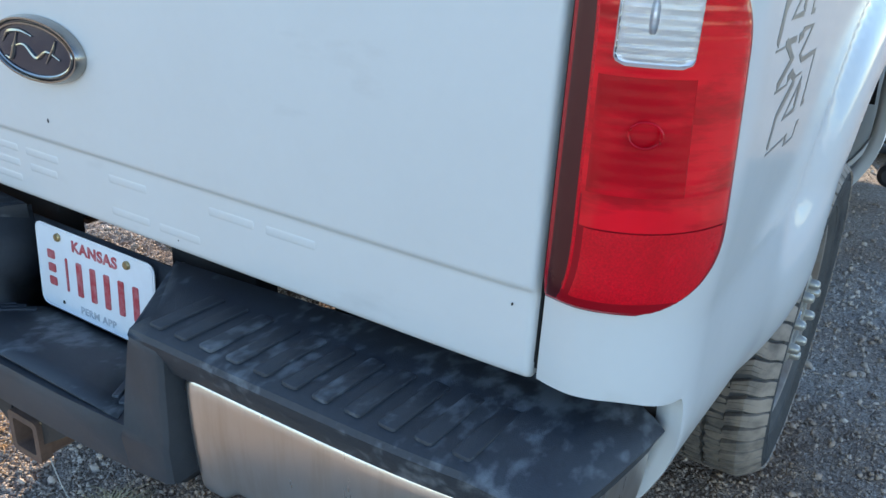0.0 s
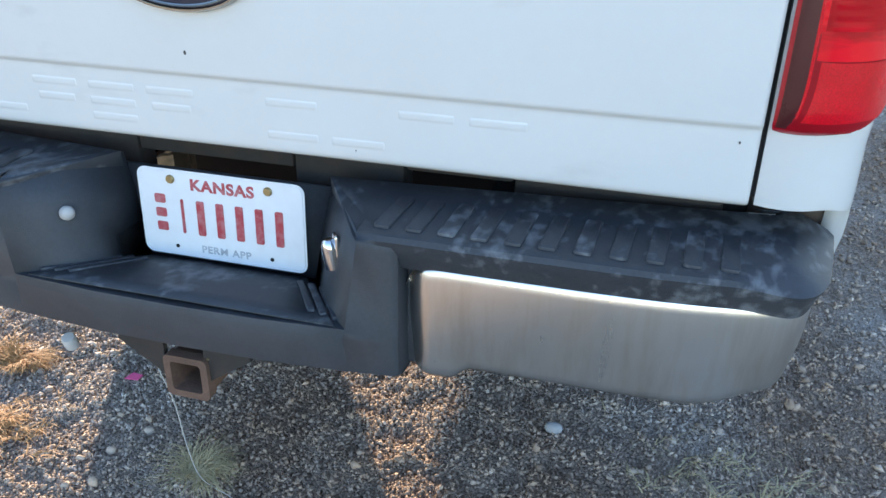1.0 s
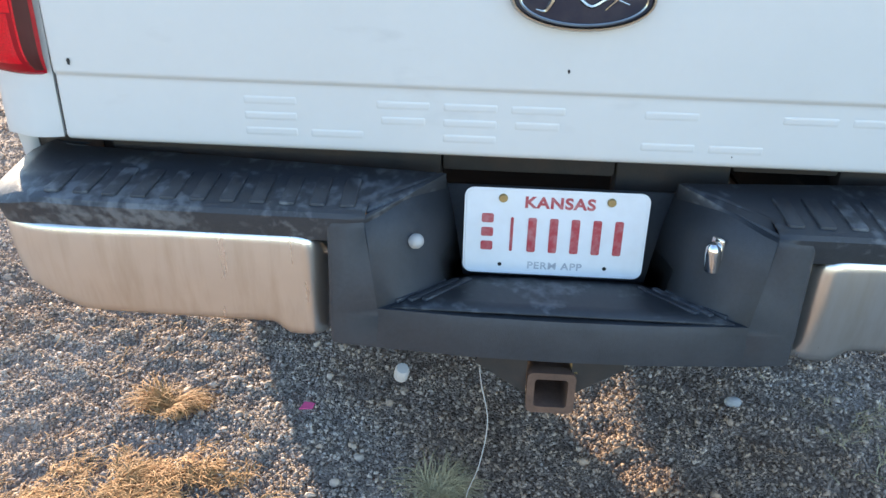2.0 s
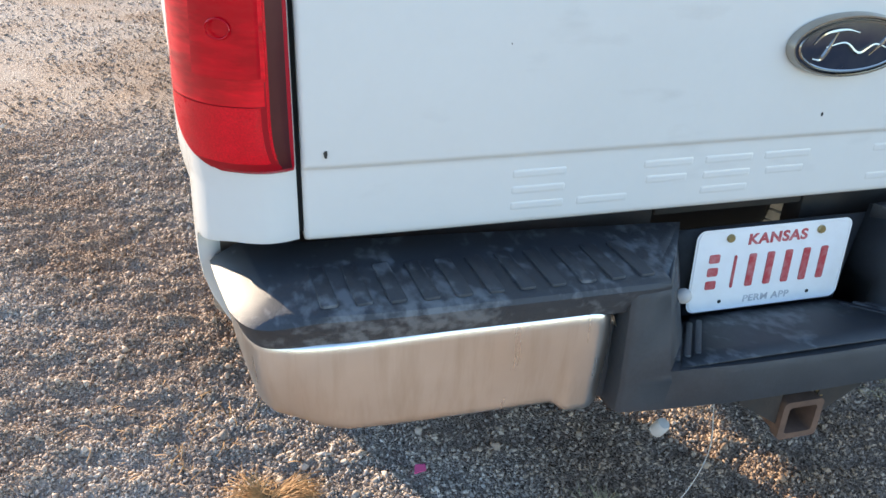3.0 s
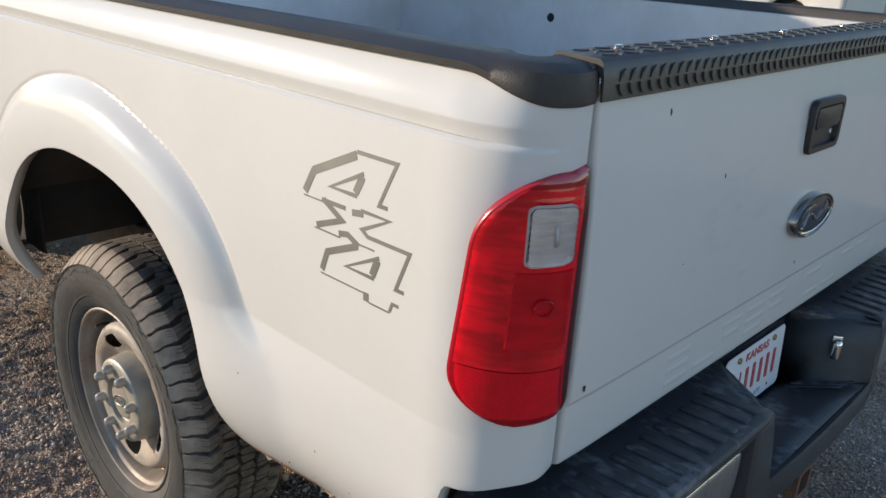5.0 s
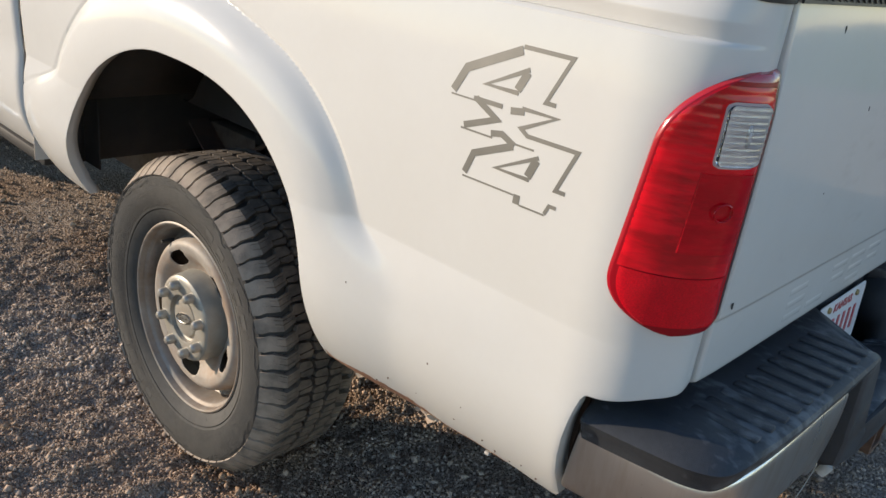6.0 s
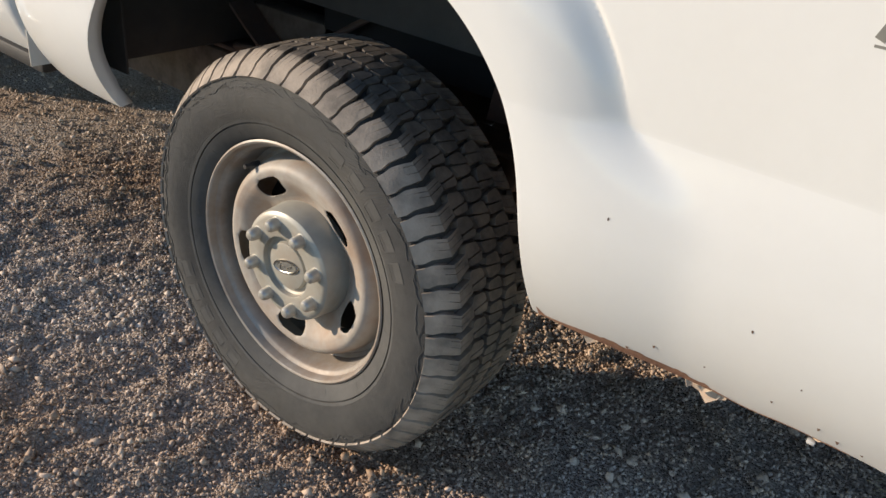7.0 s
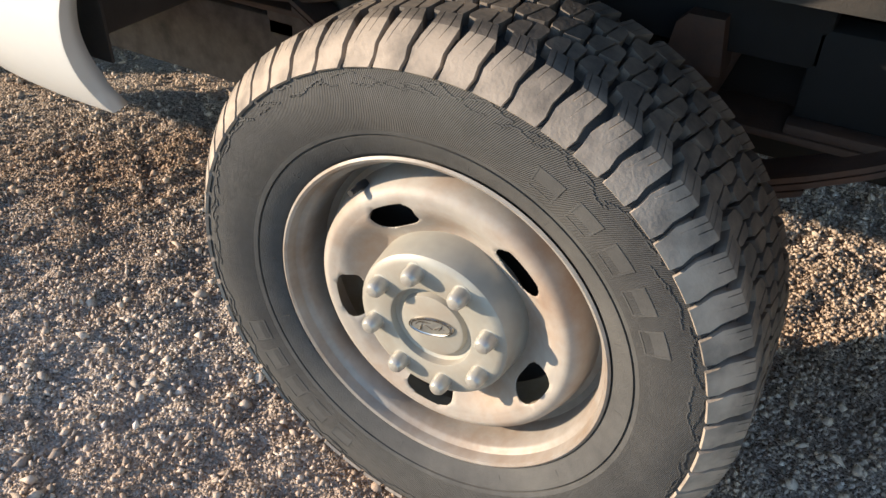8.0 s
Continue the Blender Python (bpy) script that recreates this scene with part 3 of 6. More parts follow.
def make_rail_cap(sign):
    bm = bmesh.new()
    rows = []
    path = [(SIDE, y, 1.0, 0.0, 0.0, 0.0) for y in [2.13 - 0.1 * i for i in range(19)] + [0.22, 0.19, 0.165]] + [(*corner_point(i / 32), ease(0.1, 0.9, i / 32), ease(0.0, 0.75, i / 32)) for i in range(33)]
    for w, y, nw, ny, k, low in path:
        lean = side_bulge(5, 1.39 - 0.012 * low) * (1 - k)
        drop = 1.403 - 0.033 * low
        deep = 0.115 - 0.05 * k
        outline = [(lean + 0.005, drop), (lean + 0.0075, drop + 0.010), (lean + 0.003 * k, 1.412), (lean - 0.018, 1.421), (-0.06, 1.424), (-deep + 0.006, 1.424), (-deep, 1.418), (-deep, 1.385), (-deep + 0.006, 1.385), (-deep + 0.01, 1.41), (lean - 0.03, 1.405), (lean - 0.012, drop)]
        rows.append([(sign * (w + nw * o), y + ny * o, z) for o, z in outline])
    grid = sheet(bm, rows, closed=True)
    bm.faces.new(grid[0]), bm.faces.new(grid[-1][::-1])
    return part("rail_cap", bm, RAIL_PLASTIC, truck, "weathered black plastic bed rail cap", sharp=50)


make_rail_cap(-1), make_rail_cap(1)


# bed inside: floor, walls, wheel tubs, front wall
bm = bmesh.new()
prism(bm, [(-0.84, 0.06), (0.84, 0.06), (0.84, 0.62), (0.575, 0.62), (0.575, 1.86), (0.84, 1.86), (0.84, 2.13), (-0.84, 2.13), (-0.84, 1.86), (-0.575, 1.86), (-0.575, 0.62), (-0.84, 0.62)], 0.84, 0.87)
part("bed_floor", bm, BED_PAINT, truck, "scuffed white ribbed bed floor", sharp=30)
for sign in (-1, 1):
    bm = bmesh.new()
    xs = sorted((sign * 0.8, sign * 0.845))
    wall_line = [(0.075, 1.398), (0.075, 0.87), (AXLE - 0.6, 0.87), (AXLE - 0.56, 1.0), (AXLE - 0.4, 1.12), (AXLE, 1.15), (AXLE + 0.4, 1.12), (AXLE + 0.56, 1.0), (AXLE + 0.6, 0.87), (2.12, 0.87), (2.12, 1.398)]
    prism(bm, wall_line, xs[0], xs[1], Matrix(((0, 0, 1, 0), (1, 0, 0, 0), (0, 1, 0, 0), (0, 0, 0, 1))))
    part("inner_bed_wall", bm, BED_PAINT, truck, "white inner bed wall, in shade", sharp=30)
    bm = bmesh.new()
    prof = [(AXLE + 0.6 * math.cos(a), 0.87 + 0.29 * math.sin(a) ** 0.6) for a in [math.pi * i / 16 for i in range(17)]]
    sheet(bm, [[(sign * 0.8, y, z) for y, z in prof], [(sign * 0.58, y, z) for y, z in prof], [(sign * 0.55, AXLE + (y - AXLE) * 0.94, 0.87 + (z - 0.87) * 0.93) for y, z in prof], [(sign * 0.55, y, 0.87) for y, z in prof]])
    part("wheel_tub", bm, BED_PAINT, truck, sharp=40)
bm = bmesh.new()
box(bm, -0.86, 0.86, 2.1, 2.135, 0.84, 1.41, 0.006)
part("bed_front_wall", bm, BED_PAINT, truck, "white bed front wall", sharp=30)


for y, z, r in ((1.295, 1.307, 0.013), (0.62, 1.29, 0.006)):
    bm = bmesh.new()
    revolve(bm, [(r * 1.25, 0.0), (r * 1.2, 0.0015), (r, 0.0015), (r * 0.95, 0.0008), (0.0, 0.0008)], 18)
    part("wall_hole", bm, GAP, truck).matrix_basis = pose(0.8, y, z, 0, -90, 0)


# ---- tailgate ----
def gate_y(z):
    """The tailgate's face: softly crowned, set back under the crease."""
    y = -0.016 + 0.14 * (z - 1.06) ** 2
    if z < 0.925:
        y += 0.005 * ease(0.926, 0.917, z) - 0.05 * (0.917 - min(z, 0.917))
    return y


bm = bmesh.new()
zs = [0.812, 0.8145, 0.818, 0.823] + [0.83 + 0.012 * i for i in range(7)] + [0.913, 0.917, 0.9195, 0.922, 0.925, 0.929] + [0.94 + 0.02 * i for i in range(23)]
half = SEAM - 0.011
ws = [-half + d for d in (0, 0.001, 0.0025, 0.005, 0.008, 0.012, 0.017, 0.023, 0.03)] + [-0.74 + 0.0925 * i for i in range(17)] + [half - d for d in (0.03, 0.023, 0.017, 0.012, 0.008, 0.005, 0.0025, 0.001, 0)]


def gate_point(w, z):
    e, low = half - abs(w), z - 0.812
    return (w, gate_y(z) + 0.007 * (1 - min(1, max(0, low) / 0.008)) ** 2 + 0.005 * (1 - min(1, max(0, e) / 0.005)) ** 2 + 0.003 * (1 - min(1, max(0, e) / 0.12)) ** 2, z)


sheet(bm, [[gate_point(w, z) for w in ws] for z in zs])
low = [gate_point(w, zs[0]) for w in ws]
sheet(bm, [low, [(x, 0.055, z) for x, y, z in low]])
sheet(bm, [[(x, y, z) for x, y, z in (gate_point(ws[0], z) for z in zs)], [(ws[0], 0.055, z) for z in zs]])
sheet(bm, [[gate_point(ws[-1], z) for z in zs], [(ws[-1], 0.055, z) for z in zs]])
sheet(bm, [[(w, 0.055, z) for w in (ws[0], ws[-1])] for z in (zs[0], zs[-1])])
tailgate = part("tailgate", bm, GATE_PAINT, truck, "closed white steel tailgate with a crease and a stamped row of bars", sharp=45)

# black strips on the gate's ends, which put the gaps' shade into colour
for sign in (-1, 1):
    bm = bmesh.new()
    box(bm, *sorted((sign * (half - 0.001), sign * (half + 0.003))), 0.008, 0.052, 0.83, 1.39, 0.0008)
    part("edge_seal", bm, GAP, tailgate, "black strip painting the gap's shade on the gate's end", sharp=30)

# stamped row along the lower edge: soft raised bars in nine groups
BARS = ("6 3 0", "0", "6 3", "6 3 0", "6 3", "", "6 0", "0", "6", "6")
for n, levels in enumerate(BARS):
    x0 = -0.507 + 0.1035 * n + (0.002 if n < 5 else -0.003)
    for k, b in enumerate(levels.split()):
        bm = bmesh.new()
        z = 0.842 + float(b) * 0.0083
        hx = 0.035 if n not in (2, 4) or k == 0 else 0.028
        rings = []
        for grow, out in ((0.0075, -0.0006), (0.0056, 0.0004), (0.0030, 0.0008)):
            rings.append([(x0 + 0.041 + u * (hx + grow), gate_y(z) - out, z + v * grow) for u, v in ((-1, -0.6), (-0.96, -1), (0.96, -1), (1, -0.6), (1, 0.6), (0.96, 1), (-0.96, 1), (-1, 0.6))])
        grid = sheet(bm, rings, closed=True)
        bm.faces.new(grid[-1])
        part("stamped_bar", bm, GATE_PAINT, tailgate, sharp=60, weld=False)

# tread-plate cap over the tailgate's top edge
bm = bmesh.new()
prof = [(gate_y(1.37) - 0.006, 1.372), (gate_y(1.4) - 0.008, 1.40), (-0.004, 1.421), (0.002, 1.426), (0.03, 1.427), (0.072, 1.427), (0.075, 1.42), (0.075, 1.395), (0.07, 1.395), (0.068, 1.418), (0.006, 1.418), (gate_y(1.4) - 0.003, 1.4), (gate_y(1.37) - 0.003, 1.372)]
grid = sheet(bm, [[(x, y, z) for y, z in prof] for x in [-0.808 + 0.1616 * i for i in range(11)]], closed=True)
bm.faces.new(grid[0]), bm.faces.new(grid[-1][::-1])
part("tread_plate_cap", bm, ALUMINIUM, tailgate, "dull aluminium tread-plate cap on the tailgate top", sharp=40)
bm = bmesh.new()
for i in range(62):
    x = -0.77 + 0.0252 * i
    for j in range(3):
        s = 1 if (i + j) % 2 else -1
        m = Matrix.Translation((x, 0.012 + 0.023 * j, 1.427)) @ Euler((0, 0, radians(38 * s))).to_matrix().to_4x4()
        prism(bm, [(-0.011, 0), (-0.004, 0.003), (0.004, 0.003), (0.011, 0), (0.004, -0.003), (-0.004, -0.003)], -0.001, 0.0018, m)
    for j in range(2):
        s = 1 if j else -1
        z = 1.385 + 0.019 * j
        m = Matrix.Translation((x + 0.003 * j, gate_y(z) - 0.0085, z)) @ Euler((radians(90), 0, radians(0))).to_matrix().to_4x4() @ Euler((0, 0, radians(55 * s))).to_matrix().to_4x4()
        prism(bm, [(-0.010, 0), (-0.004, 0.0025), (0.004, 0.0025), (0.010, 0), (0.004, -0.0025), (-0.004, -0.0025)], -0.001, 0.0018, m)
tagged(part("tread_pattern", bm, ALUMINIUM, tailgate, sharp=0, weld=False), kind="stuff")
bm = bmesh.new()
revolve(bm, [(0, 0.006), (0.005, 0.006), (0.007, 0.004), (0.007, 0)], 10)
bolt = part("cap_bolt", bm, POLISHED, tailgate, "small steel bolt head")
bolt.location = (-0.70, 0.045, 1.427)
for x in (-0.42, -0.15, 0.15, 0.42, 0.7):
    share(bolt, tailgate, pose(x, 0.045, 1.427))


# tailgate handle: bezel, recess, paddle
def rounded(w, h, r, n=5):
    pts = []
    for cx, cy, a0 in ((w / 2 - r, h / 2 - r, 0), (-w / 2 + r, h / 2 - r, 90), (-w / 2 + r, -h / 2 + r, 180), (w / 2 - r, -h / 2 + r, 270)):
        for i in range(n + 1):
            a = radians(a0 + 90 * i / n)
            pts.append((cx + r * math.cos(a), cy + r * math.sin(a)))
    return pts


FACE_REAR = Euler((radians(90), 0, 0)).to_matrix().to_4x4()
bm = bmesh.new()
outer, inner = rounded(0.156, 0.106, 0.017), rounded(0.132, 0.08, 0.012)
sheet(bm, [[(x, y, 0) for x, y in outer], [(x, y, 0.008) for x, y in outer], [(x * 0.985, y * 0.97, 0.011) for x, y in outer], [(x, y, 0.011) for x, y in inner], [(x * 0.97, y * 0.97, 0.0015) for x, y in inner]], closed=True)
bm.faces.new([bm.verts.new((x * 0.97, y * 0.97, 0.0015)) for x, y in inner])
handle = part("handle_bezel", bm, SMOOTH_PLASTIC, tailgate, "black plastic tailgate handle")
handle.matrix_basis = Matrix.Translation((-0.014, gate_y(1.25) - 0.001, 1.252)) @ FACE_REAR
bm = bmesh.new()
prism(bm, rounded(0.122, 0.042, 0.006), -0.003, 0.0125, Matrix.Translation((-0.003, 0.017, 0)), 0.004)
paddle = part("handle_paddle", bm, SMOOTH_PLASTIC, tailgate)
paddle.matrix_basis = handle.matrix_basis.copy()
bm = bmesh.new()
revolve(bm, [(0, 0.004), (0.0055, 0.004), (0.007, 0.002), (0.007, -0.003)], 14, Matrix.Translation((0.049, -0.02, 0)))
lock = part("lock_cylinder", bm, POLISHED, tailgate)
lock.matrix_basis = handle.matrix_basis.copy()


# oval emblem
def oval_ring(bm, a, b, steps, m=None, n=48):
    rows = []
    for k, h in steps:
        rows.append([Vector(((a + k) * math.cos(2 * math.pi * i / n), (b + k) * math.sin(2 * math.pi * i / n), h)) for i in range(n)])
    if m is not None:
        rows = [[m @ p for p in r] for r in rows]
    return sheet(bm, rows, closed=True)


def make_emblem(a, b, deep, parent, m, fill=NAVY, fill_label="dark blue oval emblem field"):
    bm = bmesh.new()
    oval_ring(bm, a, b, [(0, 0), (0.0, deep * 0.4), (-0.03 * a, deep), (-0.055 * a, deep), (-0.075 * a, deep * 0.75)])
    rim = part("emblem_rim", bm, EMBLEM_METAL, parent, "chrome oval emblem rim")
    bm = bmesh.new()
    grid = oval_ring(bm, a, b, [(-0.065 * a, deep * 0.72), (-0.25 * a, deep * 0.86), (-0.4 * a, deep * 0.9)])
    bm.faces.new(grid[-1])
    field = part("emblem_field", bm, fill, parent, fill_label)
    bm = bmesh.new()
    n = 64
    ring = [((a * 0.86) * math.cos(2 * math.pi * i / n), (b * 0.76) * math.sin(2 * math.pi * i / n), deep * 0.84) for i in range(n + 1)]
    tube(bm, ring, 0.0022 * a / 0.115, 5, False)
    def swash(pts, thin, thick):
        line = smooth_line([(a * u, b * v, deep * 0.93) for u, v in pts], 8)
        n = len(line) - 1
        tube(bm, line, [a * (thin + (thick - thin) * math.sin(math.pi * i / n) ** 2) for i in range(n + 1)], 6)

    swash([(-0.66, 0.1), (-0.5, 0.42), (-0.2, 0.52), (0.05, 0.42)], 0.012, 0.03)
    swash([(-0.3, 0.45), (-0.4, 0.0), (-0.5, -0.36), (-0.64, -0.34)], 0.012, 0.035)
    swash([(-0.45, 0.0), (-0.15, 0.12), (0.1, -0.2), (0.35, 0.05), (0.62, -0.12)], 0.012, 0.03)
    swash([(0.3, -0.3), (0.48, 0.1), (0.56, 0.42)], 0.01, 0.028)
    script = part("emblem_script", bm, EMBLEM_METAL, parent, "silver swash on the emblem", weld=False)
    for o in (rim, field, script):
        o.matrix_basis = m


make_emblem(0.104, 0.0475, 0.015, tailgate, Matrix.Translation((0.0, gate_y(1.06) - 0.0005, 1.063)) @ FACE_REAR)

# paint chips on the tailgate
for x, z, s in ((-0.017, 0.956, 0.005), (-0.423, 1.211, 0.005), (-0.625, 1.338, 0.007), (0.245, 0.831, 0.002), (-0.778, 0.942, 0.008), (0.77, 0.90, 0.003), (-0.53, 1.08, 0.0018)):
    bm = bmesh.new()
    pts = [(s * (0.5 + 0.5 * random.random()) * math.cos(a) * 0.5, s * (0.5 + 0.5 * random.random()) * math.sin(a)) for a in [0, 0.9, 1.9, 2.9, 4.1, 5.2]]
    prism(bm, pts, -0.0004, 0.0005)
    chip = part("paint_chip", bm, BLACK_STEEL, tailgate, sharp=0)
    chip.matrix_basis = Matrix.Translation((x + 0.007, gate_y(z), z)) @ FACE_REAR

# black fillers added in the gaps either side of the tailgate, for their shade
for sign in (-1, 1):
    bm = bmesh.new()
    box(bm, *sorted((sign * (SEAM - 0.0108), sign * (SEAM - 0.0028))), 0.010, 0.07, 0.822, 1.40)
    part("seam_filler", bm, GAP, truck)
    bm = bmesh.new()
    box(bm, *sorted((sign * 0.798, sign * 0.82)), 0.004, 0.075, 1.37, 1.419, 0.003)
    part("cap_end", bm, SMOOTH_PLASTIC, truck, sharp=30)


# dark sill added behind the bumper, its openings fitted to the camera's view
for x0, x1, low in ((-0.78, -0.202, 0.66), (-0.2, 0.095, 0.747), (0.097, 0.29, 0.66), (0.292, 0.468, 0.765), (0.47, 0.78, 0.66)):
    bm = bmesh.new()
    box(bm, x0, x1, 0.10, 0.15, low, 0.835, 0.006)
    part("bed_sill", bm, SILL_STEEL, truck, "dark rusty sill added to darken the gap under the tailgate", sharp=30)

# dark filler panels added inside, so the gaps ahead of the bumper ends darken
for sign in (-1, 1):
    bm = bmesh.new()
    box(bm, *sorted((sign * 0.60, sign * 0.865)), 0.155, 0.19, 0.56, 0.83, 0.01)
    part("splash_panel", bm, BLACK_STEEL, truck, sharp=30)


# ---- tail lights ----
def light_span(z):
    """How far round the corner the light reaches at a height: fractions of the corner."""
    zb, zt = 0.9135, 1.292
    t = (z - zb) / (zt - zb)
    out = 0.905 - 0.19 * t
    out *= (1 - 0.97 * max(0.0, (0.26 - t) / 0.26) ** 2.6) ** 0.5 if t < 0.26 else 1
    out *= (1 - max(0.0, (t - 0.70) / 0.30) ** 2.3) ** 0.5 if t > 0.70 else 1
    return max(0.02, out)


def light_inner(z):
    return 0.001 if z > 0.921 else 0.001 + 0.05 * ((0.921 - z) / 0.008) ** 1.5


def light_sheet(sign, z0, z1, u0, u1, height, rows=26, cols=22, ribs=0.0):
    """A shell on the rear corner between heights and fractions u of the light's width (0 at the tailgate)."""
    out = []
    for i in range(rows + 1):
        z = z0 + (z1 - z0) * i / rows
        span, inn = light_span(z), light_inner(z)
        line = []
        for j in range(cols + 1):
            u = u0 + (u1 - u0) * j / cols
            a = 1 - (inn + (max(span, inn + 0.01) - inn) * u)
            w, y, nw, ny = corner_point(min(1, max(0, a)))
            o = height(u, z)
            if ribs:
                o += ribs * (0.5 + 0.5 * math.sin(z * 2 * math.pi / 0.0125))
            line.append((sign * (w + nw * o), y + ny * o, z))
        out.append(line)
    return out


def shell_height(u, z):
    """The lens's crown, rounded down to its edges."""
    e = min(u * 0.2 + 0.006, (1 - u) * 0.2, (z - 0.9135) * 0.8, (1.292 - z) * 0.8)
    return -0.004 + (0.015 + 0.007 * ease(0.9, 0.2, u) * ease(0.9135, 0.95, z) * ease(1.292, 1.225, z)) * (1 - (1 - min(1, max(0, e) / 0.013)) ** 2) ** 0.5


def make_taillight(sign):
    bm = bmesh.new()
    sheet(bm, light_sheet(sign, 0.9137, 1.2918, 0, 1, shell_height, 60, 44))
    light = part("taillight", bm, RED_RIM, truck, "large red tail light with a clear reversing lens")

    def band(name, mat, z0, z1, u0, u1, lift, rows, cols, ribs=0.0, label=""):
        b = bmesh.new()
        pts = light_sheet(sign, z0, z1, u0, u1, lambda u, z: shell_height(u, z) + lift * min(1, min(u - u0, u1 - u) * 0.2 / 0.004 + 0.0, 1), rows, cols, ribs)
        sheet(b, pts)
        return part(name, b, mat, light, label)

    band("inner_trim", RED_TRIM, 0.925, 1.284, 0.012, 0.075, 0.0006, 40, 6)
    band("light_line", RED_PRISM, 0.94, 1.255, 0.076, 0.09, 0.0028, 30, 4)
    band("groove", RED_GROOVE, 0.924, 1.276, 0.078, 0.95, 0.0008, 60, 26)
    band("upper_lens", RED_LENS, 1.044, 1.270, 0.085, 0.935, 0.0018, 120, 26, 0.0003)
    band("brake_lens", RED_DARK, 1.048, 1.158, 0.10, 0.6, 0.0034, 80, 26, 0.0002)
    b = bmesh.new()
    w, y, nw, ny = corner_point(0.72)
    centre, out = Vector((sign * (w + nw * 0.0245), y + ny * 0.0245, 1.108)), Vector((sign * nw, ny, 0))
    across = Vector((-ny * sign, nw, 0)).normalized()
    for r in (0.015,):
        tube(b, [centre + r * (math.cos(i * math.pi / 12) * across + 0.8 * math.sin(i * math.pi / 12) * Vector((0, 0, 1))) for i in range(25)], 0.0014, 6, False)
    part("brake_bulb", b, RED_DARK, light, "brake bulb seen dark through the red lens")
    band("lower_lens", RED_LENS, 1.013, 1.046, 0.09, 0.935, 0.0022, 20, 26)
    band("reflector_lens", RED_PRISM, 0.936, 1.0115, 0.105, 0.92, 0.0024, 20, 26, 0.0, "bright red prismatic reflector")

    def pane(a0, a1, z0, z1, r, lift, ribs, rows):
        """A rounded upright rectangle wrapped on the corner."""
        out = []
        for i in range(rows + 1):
            z = z0 + (z1 - z0) * i / rows
            e = min(z - z0, z1 - z)
            pull = r * (1 - (1 - (1 - min(1, e / r)) ** 2) ** 0.5) / 0.2
            line = []
            for j in range(13):
                a = 1 - (a0 + pull + (a1 - a0 - 2 * pull) * j / 12)
                w, y, nw, ny = corner_point(a)
                o = lift + ribs * math.sin(z * 2 * math.pi / 0.0085)
                line.append((sign * (w + nw * o), y + ny * o, z))
            out.append(line)
        return out

    # reversing lamp: dark frame, chrome bowl, bulb and clear ribbed lens
    b = bmesh.new()
    sheet(b, pane(0.125, 0.425, 1.1675, 1.2525, 0.009, 0.0226, 0, 24))
    part("lens_frame", b, LENS_FRAME, light, "pale clear edge of the reversing lens")
    b = bmesh.new()
    sheet(b, pane(0.133, 0.417, 1.171, 1.249, 0.008, 0.0234, 0, 40))
    part("reversing_bowl", b, BOWL, light, "chrome bowl behind the reversing lens")
    b = bmesh.new()
    sheet(b, pane(0.133, 0.417, 1.171, 1.249, 0.008, 0.0275, 0.0003, 80))
    thicken(part("reversing_lens", b, CLEAR_LENS, light, "clear ribbed reversing lens"), 0.002)
    b = bmesh.new()
    w, y, nw, ny = corner_point(0.75)
    tube(b, [(sign * (w + nw * 0.0238), y + ny * 0.0238, z) for z in (1.196, 1.199, 1.210, 1.222, 1.226)], [0.002, 0.0035, 0.004, 0.0035, 0.002], 10)
    part("bulb", b, BOWL, light)
    return light


make_taillight(-1), make_taillight(1)


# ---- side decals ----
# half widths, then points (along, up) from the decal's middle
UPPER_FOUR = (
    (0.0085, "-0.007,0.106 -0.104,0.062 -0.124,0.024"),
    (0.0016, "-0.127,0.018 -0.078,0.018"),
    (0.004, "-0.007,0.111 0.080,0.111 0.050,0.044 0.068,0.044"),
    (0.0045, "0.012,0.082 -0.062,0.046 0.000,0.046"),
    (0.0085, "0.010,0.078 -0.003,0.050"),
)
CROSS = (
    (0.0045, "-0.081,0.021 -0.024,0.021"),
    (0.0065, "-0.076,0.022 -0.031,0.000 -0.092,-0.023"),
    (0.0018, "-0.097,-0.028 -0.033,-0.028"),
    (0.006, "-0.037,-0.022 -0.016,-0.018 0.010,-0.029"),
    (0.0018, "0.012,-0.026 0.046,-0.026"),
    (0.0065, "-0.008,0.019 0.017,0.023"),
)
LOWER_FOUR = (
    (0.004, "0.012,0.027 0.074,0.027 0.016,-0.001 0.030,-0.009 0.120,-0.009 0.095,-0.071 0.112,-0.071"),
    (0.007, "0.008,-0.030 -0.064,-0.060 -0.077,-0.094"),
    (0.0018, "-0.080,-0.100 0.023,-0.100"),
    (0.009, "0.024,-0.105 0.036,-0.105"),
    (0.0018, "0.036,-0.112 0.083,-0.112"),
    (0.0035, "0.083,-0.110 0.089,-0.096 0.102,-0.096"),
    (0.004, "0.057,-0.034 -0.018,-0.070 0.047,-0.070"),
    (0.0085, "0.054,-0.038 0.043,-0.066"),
)


